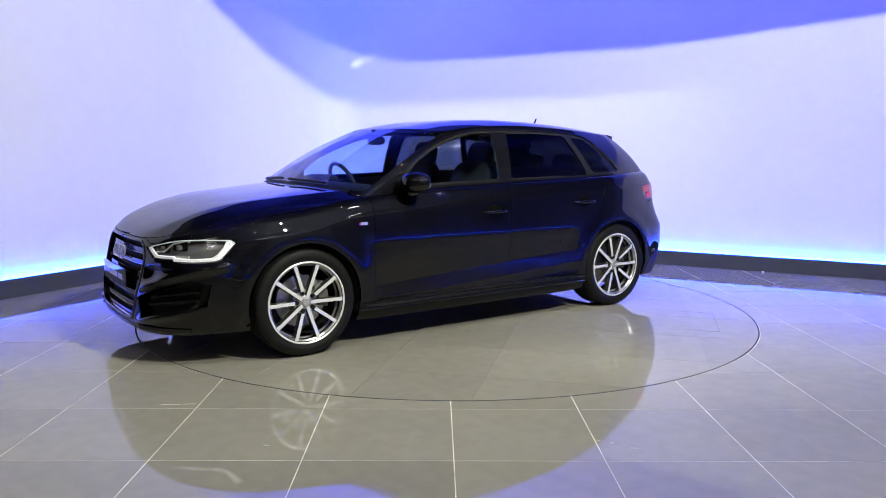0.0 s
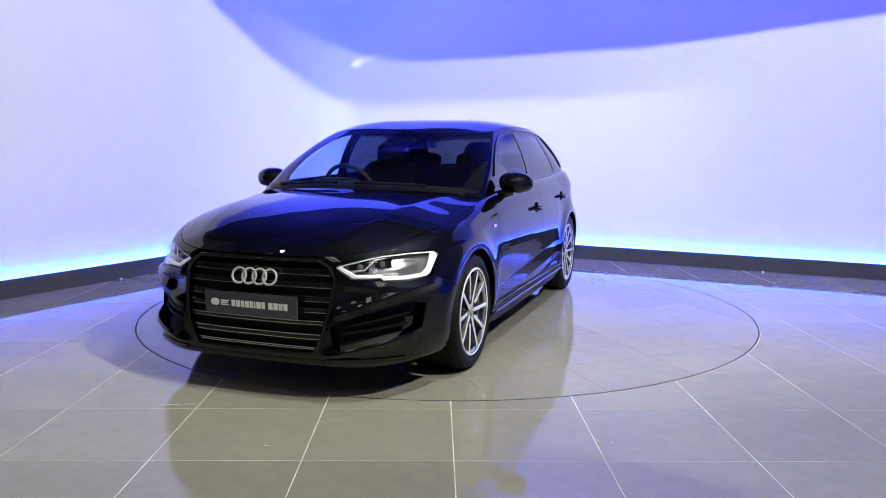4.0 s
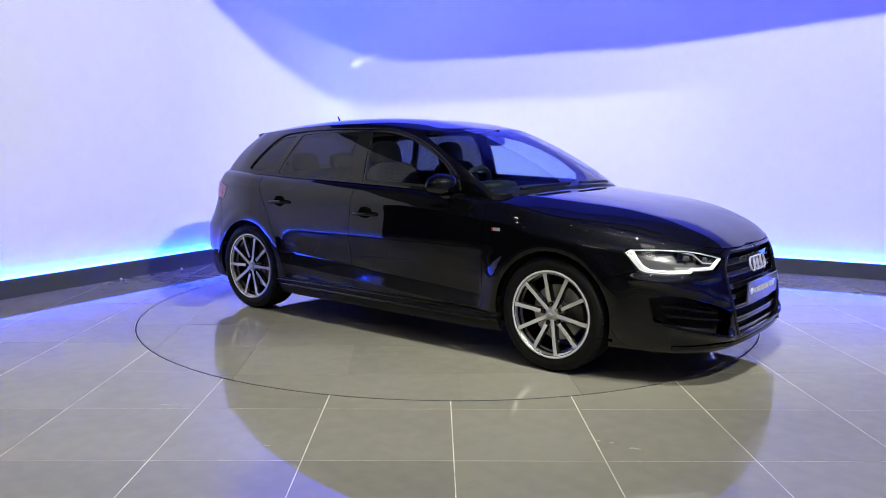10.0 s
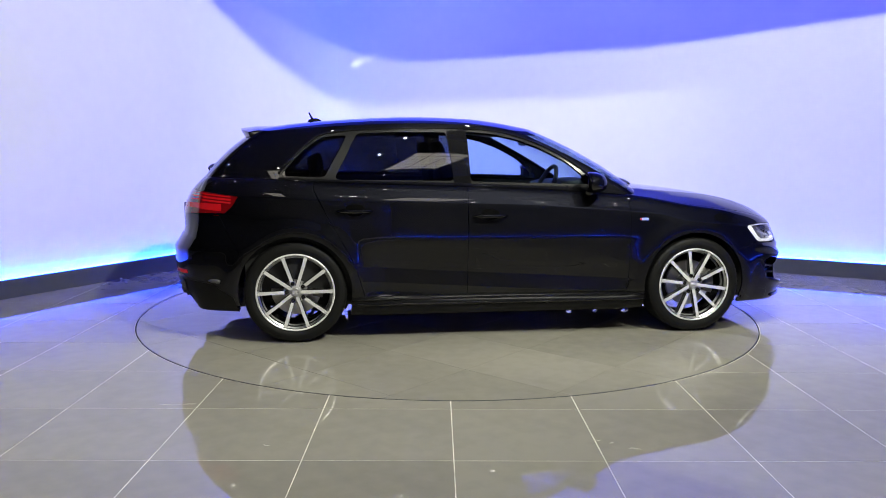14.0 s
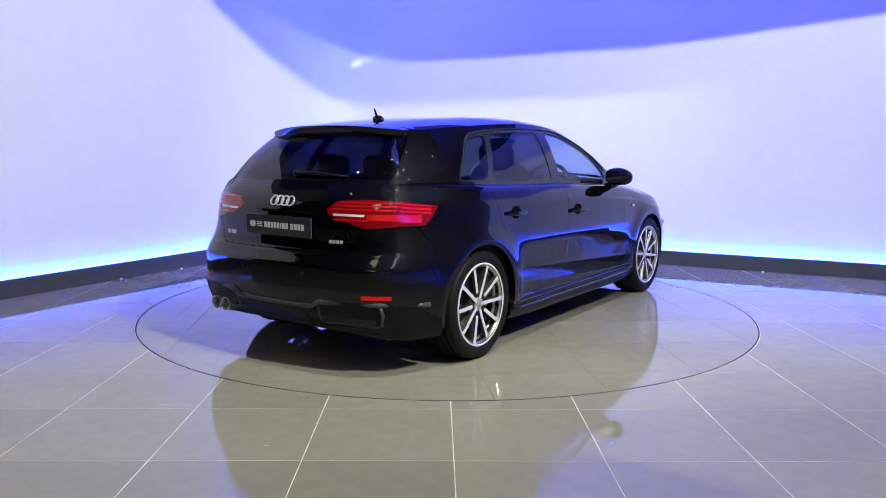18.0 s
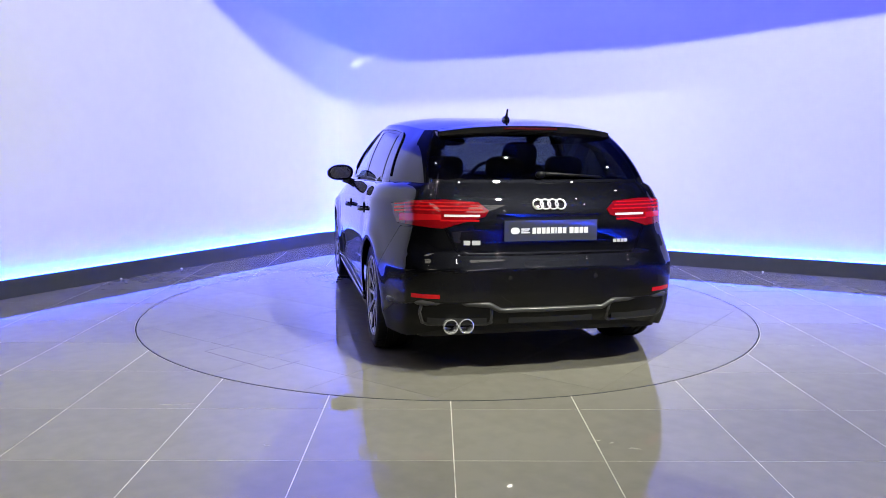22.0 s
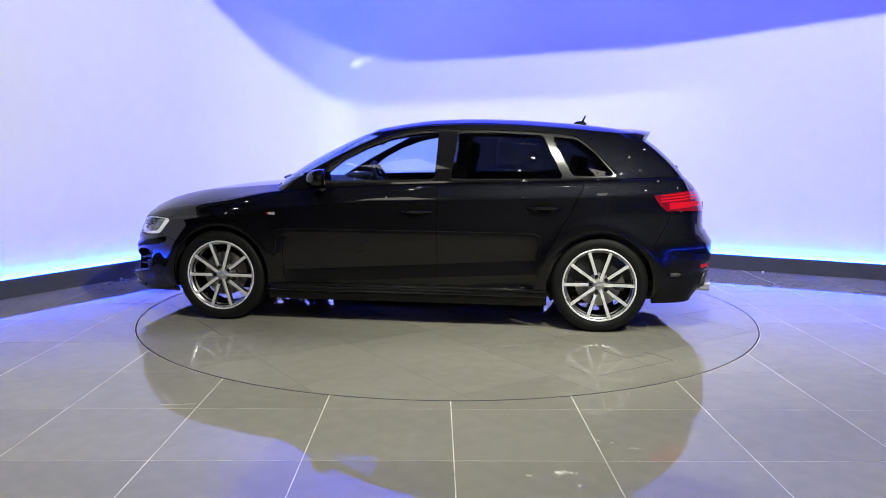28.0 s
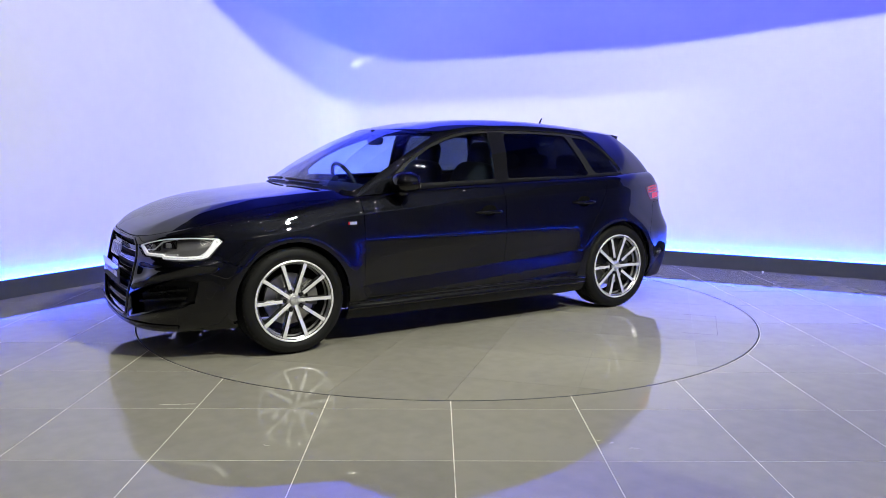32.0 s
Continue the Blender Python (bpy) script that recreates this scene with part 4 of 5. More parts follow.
    part("hub", lathe([(0.001, 0.094), (0.030, 0.094), (0.040, 0.090), (0.046, 0.079), (0.073, 0.077), (0.077, 0.055), (0.06, 0.02)], 40), M["alloymid"], wh, smooth=True, flat_angle=40)
    part("centre_cap", lathe([(0.0005, 0.102), (0.024, 0.1015), (0.027, 0.099), (0.028, 0.090)], 32), M["alloymid"], wh, "grey centre cap with bright rings", smooth=True, flat_angle=35)
    for k in range(4):
        b = torus(0.0065, 0.0009, None, 16, 6)
        b.transform(pose((k - 1.5) * 0.0088, 0.1028, 0, 0, 0, 90))
        part("cap_ring", b, M["alloy"], wh, smooth=True)
    for k in range(5):
        t = math.radians(90 - 18 - 72 * k)
        b = lathe([(0.0005, 0.010), (0.010, 0.010), (0.0125, 0.007), (0.0125, -0.014)], 12)
        b.transform(pose(0.056 * math.cos(t), 0.082, 0.056 * math.sin(t)))
        part("wheel_bolt", b, M["glossblack"], wh)
    part("brake_disc", lathe([(0.06, 0.035), (0.085, 0.035), (0.085, 0.018), (0.156, 0.018), (0.156, -0.006), (0.06, -0.006)], 56, closed=True), M["disc"], wh, smooth=True, flat_angle=30)
    b = bmesh.new()
    for k in range(7):
        t = radians(-24 + 8 * k)
        merge(b, box(-0.014, -0.03, 0.105, 0.014, 0.047, 0.172, 0.006), pose(0, 0, 0, 0, math.degrees(t), 0))
    part("brake_caliper", b, M["cast"], wh, at=pose(0, 0, 0, 0, -78, 0))
    return wh


def build_plate(name, where, parent, width=0.53, height=0.113, mat="plate"):
    """A dealer's plate with plain bars in place of its writing."""
    pl = part(name, box(-0.004, -width / 2, -height / 2, 0.004, width / 2, height / 2, 0.002), M[mat], parent, "dark slate plate with a pale emblem and pale bars")
    pl.matrix_basis = where
    s = width / 0.53
    part("emblem", capsule_poly(0.05 * s, 0.036 * s, 0.002), M["platebar"], pl, at=pose(0.003, -0.205 * s, 0.001))
    for k, w in enumerate((0.05, 0.042, 0.05)):
        part("emblem_bar", box(0.003, 0, -0.003, 0.0048, w * s, 0.003), M["platebar"], pl, at=pose(0, -0.172 * s, (0.010 - 0.010 * k) * s))
    y = -0.108 * s
    for k, w in enumerate([0.021, 0.022, 0.02, 0.02, 0.02, 0.008, 0.024, 0.02, 0, 0.023, 0.024, 0.022, 0.021]):
        if w:
            part("letter_bar", box(0.003, 0, -0.0165 * s, 0.0048, w * s, 0.0165 * s), M["platebar"], pl, at=pose(0, y, 0))
        y += (w + 0.0055 if w else 0.013) * s
    return pl


def rings(parent, name, m, R, r, pitch):
    for k in range(4):
        part(name, torus(R, r, None, 36, 10), M["chrome"], parent, "chrome ring", smooth=True, at=m @ pose(0, (k - 1.5) * pitch, 0))


def build_seat(parent, x, y, rear=False):
    st = new("seat")
    st.parent = parent
    st.matrix_basis = pose(x, y, 0.30)
    part("cushion", blob(0.27, 0.26, 0.09, 4), M["cloth"], st, smooth=True, at=pose(0.12, 0, 0.22, 0, -8, 0))
    part("backrest", blob(0.075, 0.25, 0.33, 4), M["cloth"], st, smooth=True, at=pose(-0.19, 0, 0.50, 0, -16, 0))
    part("headrest", blob(0.05, 0.135, 0.105, 3.2), M["cloth"], st, smooth=True, at=pose(-0.31, 0, 0.865, 0, -10, 0))
    for s in (-1, 1):
        part("headrest_post", tube([(-0.28, 0.05 * s, 0.74), (-0.31, 0.05 * s, 0.86)], 0.006), M["chrome"], st)
    return st


def build_car():
    car = tagged(new("car"), "glossy black five-door hatchback car with silver alloy wheels", "car")
    low, lg = build_lower()
    cab, cg = build_cabin()
    P = M["paint"]
    # --- lower body
    part("front_bumper", low.panel(lg["bumper_f"], both=True), P, car)
    side_parts("front_wing", low, lg["wing"], P, car)
    doors_f = side_parts("front_door", low, lg["door_f"], P, car)
    doors_r = side_parts("rear_door", low, lg["door_r"], P, car)
    side_parts("rear_quarter", low, lg["quarter"], P, car)
    side_parts("sill", low, lg["sill"], M["plastic"], car, "satin black sill")
    part("rear_bumper", low.panel(lg["bumper_r"], both=True), P, car)
    diff = part("diffuser", low.panel(lg["diffuser"], both=True, skirt=0.03), M["plastic"], car, "matt black rear diffuser")
    gate = part("tailgate", low.panel(lg["gate"], both=True), P, car)
    # --- bonnet and roof
    hood = Sheet(bonnet, 1.0, 1.0, 64, 56)
    part("bonnet", hood.panel(hood.groups(lambda a, b: "x")["x"], both=True), P, car)
    top = Sheet(roof, U_END, 1.0, 130, 16)
    part("roof", top.panel(top.groups(lambda a, b: "x")["x"], both=True, gap=0.0), P, car)
    part("roof_lining", top.panel(top.groups(lambda a, b: "x")["x"], both=True, gap=0.0, skirt=0, sink=0.03), M["dash"], car, "dark roof lining")
    # --- cabin
    side_parts("cabin_frame", cab, cg["frame"], P, car, gap=0.0)
    side_parts("window_surround", cab, cg["shade"], M["satin"], car, "satin black window surround", gap=0.0005, skirt=0.02)
    side_parts("pillar_cover", cab, cg["pillar_b"], M["glossblack"], car, "gloss black pillar cover", gap=0.001)
    part("gate_frame", cab.panel(cg["back_frame"], both=True, gap=0.0), P, gate)
    part("cowl", cab.panel(cg.get("cowl", []), both=True, gap=0.0), M["plastic"], car, "black plastic scuttle")
    part("windscreen", cab.panel(cg["windscreen"], both=True, gap=0.0005, skirt=0.004), M["screen"], car, "clear windscreen")
    part("rear_window", cab.panel(cg["back"], both=True, gap=0.0005, skirt=0.004), M["tint"], gate, "dark tinted rear window")
    for mir, df, dr in ((False, doors_f[0], doors_r[0]), (True, doors_f[1], doors_r[1])):
        part("front_window", cab.panel(cg["win_f"], mirror=mir, gap=0.0, skirt=0.004, sink=0.004), M["glass"], df, "clear side glass")
        part("rear_window", cab.panel(cg["win_r"], mirror=mir, gap=0.0, skirt=0.004, sink=0.003), M["tint"], dr, "dark tinted side glass")
        part("quarter_window", cab.panel(cg["win_q"], mirror=mir, gap=0.0, skirt=0.004, sink=0.003), M["tint"], car, "dark tinted quarter glass")
    for s, df, dr in ((1, doors_f[0], doors_r[0]), (-1, doors_f[1], doors_r[1])):
        fl = (lambda q: Vector((q.x, q.y * s, q.z)))
        for door, x, z in ((df, -0.085, 0.797), (dr, -0.945, 0.832)):
            a = ax(x)
            c = fl(on_body(a, z))
            # near-black blob, almost flush: the recess's shade is put in as colour
            cup = blob(0.070, 0.013, 0.044, 2.2)
            part("handle_cup", cup, M["hollow"], door, smooth=True, at=Matrix.Translation(c + Vector((0, -0.007 * s, 0.002))))
            pts = []
            for k in range(11):
                f = k / 10
                q = fl(on_body(ax(x - 0.108 + 0.216 * f), z))
                lift = 0.032 * min(1, 4.5 * f, 4.5 * (1 - f)) ** 0.6
                pts.append((q + Vector((0, s * (0.004 + lift), 0)), Vector((0, s, 0)), Vector((0, 0, 1))))
            b = tube([q for q, _, _ in pts], [0.007, 0.010, 0.012, 0.013, 0.0135, 0.0135, 0.0135, 0.013, 0.012, 0.010, 0.007], 12)
            part("door_handle", b, P, door, smooth=True, flat_angle=50)
        # belt moulding
        pts = []
        for k in range(31):
            x = 0.66 - (0.66 + 1.42) * k / 30
            q = fl(on_body(ax(x), plan(ax(x))[2])) + Vector((0, 0.001 * s, 0.004))
            pts.append((q, Vector((0, s, 0.3)).normalized(), Vector((0, -0.3 * s, 1)).normalized()))
        part("belt_moulding", strip_on(pts, 0.016, 0.010), M["glossblack"], car, "gloss black belt moulding")
        # sill blade
        pts = []
        for k in range(21):
            x = 0.97 - 1.94 * k / 20
            q = fl(on_body(ax(x), 0.236, -0.004))
            pts.append((q, Vector((0, s, 0)), Vector((0, 0.15 * s, 1)).normalized()))
        part("sill_blade", tube([q for q, _, _ in pts], 0.009, 10), M["glossblack"], car, "gloss black sill blade", smooth=True)
        # extra ridge, added to catch the highlight line of the sill's ledge
        for z, r in ((0.268, 0.006),):
            ridge = [fl(on_body(ax(0.97 - 0.097 * k), z, -0.003)) for k in range(21)]
            part("sill_blade", tube(ridge, r, 10), M["glossblack"], car, "gloss black sill blade", smooth=True)
        edge = [find_uv(*q) for q in SHADE[1:12]]
        edge = [curve(edge, k / 4) for k in range(4 * len(edge) - 3)]
        pts = [fl(cabin(u, v, -0.003)) for u, v in edge]
        part("window_trim", tube(pts, 0.0065, 8), M["glossblack"], car, "gloss black trim round the side windows", smooth=True)
        # wing badge: small bars
        q = fl(on_body(ax(0.945), 0.768, -0.002))
        bd = part("wing_badge", box(*((-0.034, -0.002, -0.009, 0.012, 0.002, 0.009) if s > 0 else (-0.012, -0.002, -0.009, 0.034, 0.002, 0.009))), M["chrome"], car, "small chrome wing badge")
        bd.matrix_basis = Matrix.Translation(q)
        part("badge_mark", box(*((0.014, -0.002, -0.008, 0.023, 0.002, 0.008) if s > 0 else (-0.023, -0.002, -0.008, -0.014, 0.002, 0.008))), M["redbadge"], bd, "red enamel mark")
        # door mirror
        mi = new("door_mirror")
        mi.parent = df
        mi.matrix_basis = pose(0.565, 0.905 * s, 1.012)
        shell = blob(0.104, 0.109, 0.066, 2.6, 30, 24)
        for v in shell.verts:
            f = max(0, v.co.y * s / 0.109)
            v.co.x *= 1.0 if v.co.x > 0 else 0.42
            # drawn out to a lower, swept outer end
            v.co.z = v.co.z * (1 - 0.22 * f * f) - 0.006 * f
            v.co.x = v.co.x * (1 - 0.35 * f * f) - 0.012 * f * f
            if v.co.x > 0:
                v.co.z -= 0.10 * v.co.x * (v.co.x / 0.104)
        part("housing", shell, P, mi, smooth=True)
        part("mirror_glass", capsule_poly(0.17, 0.095, 0.002, 8), M["mirror"], mi, "mirror glass", at=pose(-0.044, 0, 0.0))
        part("indicator", tube([(0.086, -0.03 * s, -0.020), (0.078, 0.03 * s, -0.017), (0.040, 0.085 * s, -0.010), (0.0, 0.104 * s, -0.006)], 0.0045), M["lampgrey"], mi, "slim clear indicator")
        part("mirror_arm", tube([(0.005, -0.03 * s, -0.05), (0.015, -0.085 * s, -0.075), (0.02, -0.125 * s, -0.088)], [0.034, 0.028, 0.03], 10), M["glossblack"], mi, smooth=True)
    # --- nose
    grille = part("grille", low.panel(lg["grille"], both=True, gap=0, sink=0.055, skirt=0), M["under"], car, "black single-frame grille with slats")
    SLATS = [(0.629, 0.030), (0.566, 0.024), (0.502, 0.026), (0.447, 0.020), (0.390, 0.018), (0.322, 0.025), (0.266, 0.012)]
    full = [(a, z) for a, z in GRILLE if a > 0]
    def half_width(z):
        e = [(GRILLE[i], GRILLE[i + 1]) for i in range(1, 7)]
        for (a0, z0), (a1, z1) in e:
            if z1 <= z <= z0:
                a = a0 + (a1 - a0) * (z0 - z) / (z0 - z1)
                return plan(a)[1]
        return 0.3
    for k in range(len(SLATS)):
        z, h = SLATS[k]
        w = half_width(z) - 0.008
        part("slat", body_strip(-w, w, z, 0.018, h, 0.032), M["glossblack"], grille)
        for e in (1, -1):
            part("slat_edge", body_strip(-w, w, z + e * (h / 2 - 0.0014), 0.0165, 0.0042, 0.003), M["gunmetal"], grille, "thin bright slat edge")
    pts = [on_body(a, z, 0.002) for a, z in fine([(0.0, 0.684), *full, (0.0, 0.236)], 0.03)]
    line = []
    for q in pts:
        if not line or (q - line[-1]).length > 0.008:
            line.append(q)
    # keep the outline from the upper middle round to the lower middle
    stop = max(i for i, q in enumerate(line) if q.z < 0.24 and q.y < 0.02) if any(q.z < 0.24 and q.y < 0.02 for q in line) else len(line) - 1
    line = line[:stop + 1]
    loop = line + [Vector((q.x, -q.y, q.z)) for q in line[::-1]]
    part("grille_frame", tube(loop, 0.009, 10), M["glossblack"], grille, "dark titanium grille frame", smooth=True)
    q = on_body(0, 0.597, 0.0)
    rings(grille, "emblem_ring", pose(q.x + 0.006, 0, 0.597, 0, -15, 0), 0.0385, 0.0065, 0.0585)
    q = on_body(0, 0.46, 0.0)
    plate = build_plate("number_plate", pose(q.x + 0.014, 0, 0.462, 0, 1, 0), car, mat="plate_front")
    for s in (1, -1):
        mir = s < 0
        it = part("air_intake", low.panel(lg["intake"], mirror=mir, gap=0, sink=0.075, skirt=-0.07), M["under"], car, "black side air intake")
        for z0, z1, y0, y1 in ((0.335, 0.375, 0.47, 0.76), (0.375, 0.425, 0.50, 0.77)):
            b = slope_strip(y0 * s, y1 * s, z0, z1, 0.034, 0.010, 0.03)
            part("fin", b, M["plastic"], it)
        # blade under the intake
        b = body_strip(0.40 * s, 0.74 * s, 0.212, -0.012, 0.016, 0.04)
        part("lip_blade", b, M["glossblack"], car)
        # honeycomb of the intake's mesh, as rows of small studs
        for k in range(3):
            for c in range(8):
                y = 0.52 + 0.027 * c + 0.012 * (k % 2)
                q = on_body(af(y), 0.372 + 0.018 * k + 0.12 * (y - 0.5), 0.062)
                part("mesh_stud", lathe([(0.0005, 0.004), (0.005, 0.003), (0.007, -0.004)], 6, "x"), M["glossblack"], it, at=pose(q.x, q.y * s, q.z))
        # headlamp: tray, light strips, projectors, cover
        hl = part("headlamp", low.panel(lg["lamp_f"], mirror=mir, gap=0, sink=0.040, skirt=-0.038), M["lamptray"], car, "headlamp with bright outline strips")
        part("lamp_cover", low.panel(lg["lamp_f"], mirror=mir, gap=0.001, skirt=0.006, sink=0.001), M["cover"], hl, "clear lamp cover")
        def inset(lst, dz, off):
            return [Vector((q.x, q.y * s, q.z + dz)) for q in [on_body(a, z, off) for a, z in lst]]
        mid_a, mid_z = sum(q[0] for q in LAMP_F) / len(LAMP_F), sum(q[1] for q in LAMP_F) / len(LAMP_F)
        def lamp_line(poly, fa, fz, off):
            return inset([(mid_a + (a - mid_a) * fa, mid_z + (z - mid_z) * fz) for a, z in poly], 0.0, off)
        pts = lamp_line(fine(LAMP_F, 0.03), 0.955, 0.88, 0.010)
        part("light_strip", tube(pts + pts[:1], 0.0034, 6), M["drl"], hl, "thin white daylight strip", smooth=True)
        low_edge = LAMP_F[5:] + LAMP_F[:1]
        low_edge = [q for p0, p1 in zip(low_edge, low_edge[1:]) for q in ((p0[0] + (p1[0] - p0[0]) * k / 3, p0[1] + (p1[1] - p0[1]) * k / 3) for k in range(3))] + low_edge[-1:]
        part("light_strip", tube(lamp_line(low_edge, 0.915, 0.76, 0.014), 0.0085, 8), M["drl"], hl, "broad white daylight strip", smooth=True)
        part("light_strip", tube(inset([(ax(1.765), 0.700), (ax(1.782), 0.668), (ax(1.815), 0.628), (ax(1.86), 0.607)], 0.0, 0.016), [0.010, 0.013, 0.012, 0.008], 8), M["drl"], hl,
             "broad white end of the daylight strip", smooth=True)
        part("reflector_blade", tube(inset([(af(0.50), 0.634), (af(0.585), 0.642), (af(0.64), 0.686), (af(0.72), 0.702)], 0.0, 0.018), 0.0055, 6), M["chrome"], hl, smooth=True)
        for y, z in ((0.56, 0.655), (0.67, 0.665)):
            q = on_body(af(y), z, 0.024)
            b = lathe([(0.0005, 0.020), (0.012, 0.017), (0.021, 0.010), (0.025, 0.0), (0.027, -0.02)], 24, "x")
            part("projector", b, M["lens"], hl, "round projector lens", smooth=True, at=pose(q.x, q.y * s, q.z, 0, 0, 14 * s) @ Matrix.Scale(0.7, 4))
        q = on_body(af(0.56), 0.645, 0.026)
        part("bezel", body_strip(0.505 * s, 0.608 * s, 0.652, 0.026, 0.042, 0.012), M["glossblack"], hl)
        part("bezel", body_strip(0.632 * s, 0.715 * s, 0.674, 0.026, 0.052, 0.012), M["glossblack"], hl)
        part("bezel", body_strip(0.645 * s, 0.73 * s, 0.616, 0.018, 0.016, 0.02), M["chrome"], hl)
    part("front_lip", body_strip(-0.46, 0.46, 0.205, -0.006, 0.018, 0.04, steps=24), M["glossblack"], car)
    # --- tail
    for s in (1, -1):
        mir = s < 0
        tl = part("tail_lamp", low.panel(lg["lamp_r"], mirror=mir, gap=0.001, skirt=0.01, sink=-0.002), M["redbase"], car, "red tail lamp with a pale lower bar")
        def lens_line(a0, a1, z, w, fall=0.02):
            pts = []
            for k in range(15):
                a = a0 + (a1 - a0) * k / 14
                q, n = on_body(a, z - fall * max(0, k - 9) / 5, -0.003), plan_normal(a)
                pts.append((Vector((q.x, q.y * s, q.z)), Vector((n.x, n.y * s, 0)), Vector((0, 0, 1))))
            return strip_on(pts, w, 0.004)
        for z, w, y in ((0.9375, 0.007, 0.42), (0.919, 0.011, 0.40), (0.900, 0.010, 0.38)):
            part("lamp_line", lens_line(ar(y), ax(-1.72), z, w), M["red"], tl, "bright red lens line")
        part("lamp_block", lens_line(ar(0.615), ax(-1.785), 0.852, 0.052, 0.006), M["red"], tl, "bright red lower lens block")
        part("lamp_line", lens_line(ar(0.40), ar(0.62), 0.846, 0.010, 0.0), M["red"], tl, "bright red lens line")
        b = body_strip(0.395 * s, 0.60 * s, 0.869, -0.003, 0.017, 0.004, "rear")
        part("reverse_light", b, M["white"], tl, "pale reversing lens")
        b = body_strip(0.61 * s, 0.75 * s, 0.449, -0.003, 0.022, 0.006, "rear", 6)
        part("reflector", b, M["red"], car, "red bumper reflector")
    # diffuser outline and grid
    edge = [(ax(-1.78), 0.395), (ar(0.70), 0.412), (ar(0.35), 0.405), (ar(0.29), 0.372), (A_END, 0.372)]
    line = [on_body(a, z, -0.004) for a, z in edge]
    half_line = [p0.lerp(p1, k / 6) for p0, p1 in zip(line, line[1:]) for k in range(6)] + line[-1:]
    part("diffuser_trim", tube(half_line + [Vector((q.x, -q.y, q.z)) for q in half_line[::-1][1:]], 0.014, 8), M["greytrim"], diff, "satin grey trim line", smooth=True)
    for s in (1, -1):
        loop = [(ar(0.70), 0.408), (ar(0.715), 0.36), (ar(0.71), 0.30), (ar(0.68), 0.288), (ar(0.36), 0.288), (ar(0.335), 0.30), (ar(0.335), 0.395)]
        pts = [on_body(a, z, -0.003) for a, z in loop]
        part("diffuser_trim", tube([Vector((q.x, q.y * s, q.z)) for q in pts], 0.010, 6), M["greytrim"], diff, "satin grey trim line", smooth=True)
    for y0, y1 in ((-0.24, 0.24), (0.36, 0.68), (-0.68, -0.36)):
        part("grid_panel", body_strip(y0, y1, 0.325, -0.001, 0.055, 0.02, "rear"), M["under"], diff)
    for y in (0.551, 0.466):
        b = lathe([(0.026, -0.10), (0.036, -0.10), (0.040, 0.0), (0.041, 0.018), (0.036, 0.020), (0.033, 0.012), (0.031, -0.06), (0.0005, -0.065)], 32, "x")
        b.transform(pose(0, 0, 0, 0, 0, 180))
        part("exhaust_tip", b, M["chrome"], car, "chrome exhaust tip", smooth=True, flat_angle=40, at=pose(-2.072, y, 0.287))
    q = on_body(A_END, 0.925)
    rings(gate, "emblem_ring", pose(q.x - 0.006, 0, 0.93, 0, 27, 0), 0.0285, 0.0048, 0.0425)
    q = on_body(A_END, 0.79)
    build_plate("number_plate", pose(q.x - 0.006, 0, 0.792, 0, 0, 180), car, 0.525, 0.112)
    part("gate_handle", body_strip(-0.30, 0.30, 0.872, -0.004, 0.014, 0.02, "rear"), P, gate)
    for y in (0.24, -0.24):
        q = on_body(ar(abs(y)), 0.548)
        part("parking_sensor", lathe([(0.0005, -0.003), (0.010, -0.003), (0.012, 0.0), (0.012, 0.006)], 16, "x"), M["satin"], car, "round satin black parking sensor",
             at=pose(q.x, y, 0.548))
    # chrome lettering as plain bars
    for y, w in ((0.468, 0.036), (0.417, 0.046)):
        part("model_badge", body_strip(y + w / 2, y - w / 2, 0.729, -0.003, 0.024, 0.004, "rear", 2), M["alloy"], gate, "silver badge bar")
    for k in range(4):
        y = -0.378 - 0.024 * k
        part("engine_badge", body_strip(y, y - 0.019, 0.727, -0.003, 0.018, 0.004, "rear", 2), M["alloy"], gate, "silver badge bar")
    # spoiler
    bm = bmesh.new()
    rows = []
    for k in range(25):
        y = -0.52 + 1.04 * k / 24
        f = abs(y) / 0.52
        x1 = -1.703 + 0.085 * f ** 3.2
        zt_ = 1.354 - 0.034 * f ** 2.6
        x0 = -1.50
        z0 = 1.372 - 0.042 * f ** 2.2
        pts = [(x0, z0 + 0.001), ((x1 - 1.50) / 2, (z0 + zt_) / 2 + 0.006), (x1, zt_), (x1 + 0.003, zt_ - 0.014), (x1 + 0.022, zt_ - 0.050), (x1 + 0.060, zt_ - 0.056), (x0, z0 - 0.03)]
        rows.append([bm.verts.new((x, y, z)) for x, z in pts])
    for a, b in zip(rows, rows[1:]):
        for i in range(7):
            j = (i + 1) % 7
            bm.faces.new((a[i], a[j], b[j], b[i]))
    bm.faces.new(rows[0][::-1])
    bm.faces.new(rows[-1])
    bmesh.ops.recalc_face_normals(bm, faces=bm.faces[:])
    sp = part("roof_spoiler", bm, P, gate, smooth=True, flat_angle=35)
    for s in (1, -1):
        b = bmesh.new()
        vs = [b.verts.new(q) for q in ((-1.48, 0.535 * s, 1.328), (-1.60, 0.525 * s, 1.318), (-1.618, 0.53 * s, 1.270), (-1.640, 0.545 * s, 1.215), (-1.53, 0.545 * s, 1.28))]
        fc = b.faces.new(vs)
        made = bmesh.ops.extrude_face_region(b, geom=[fc])
        for v in [g for g in made["geom"] if isinstance(g, bmesh.types.BMVert)]:
            v.co.y -= 0.05 * s
        bmesh.ops.recalc_face_normals(b, faces=b.faces[:])
        part("spoiler_fin", b, M["glossblack"], sp)
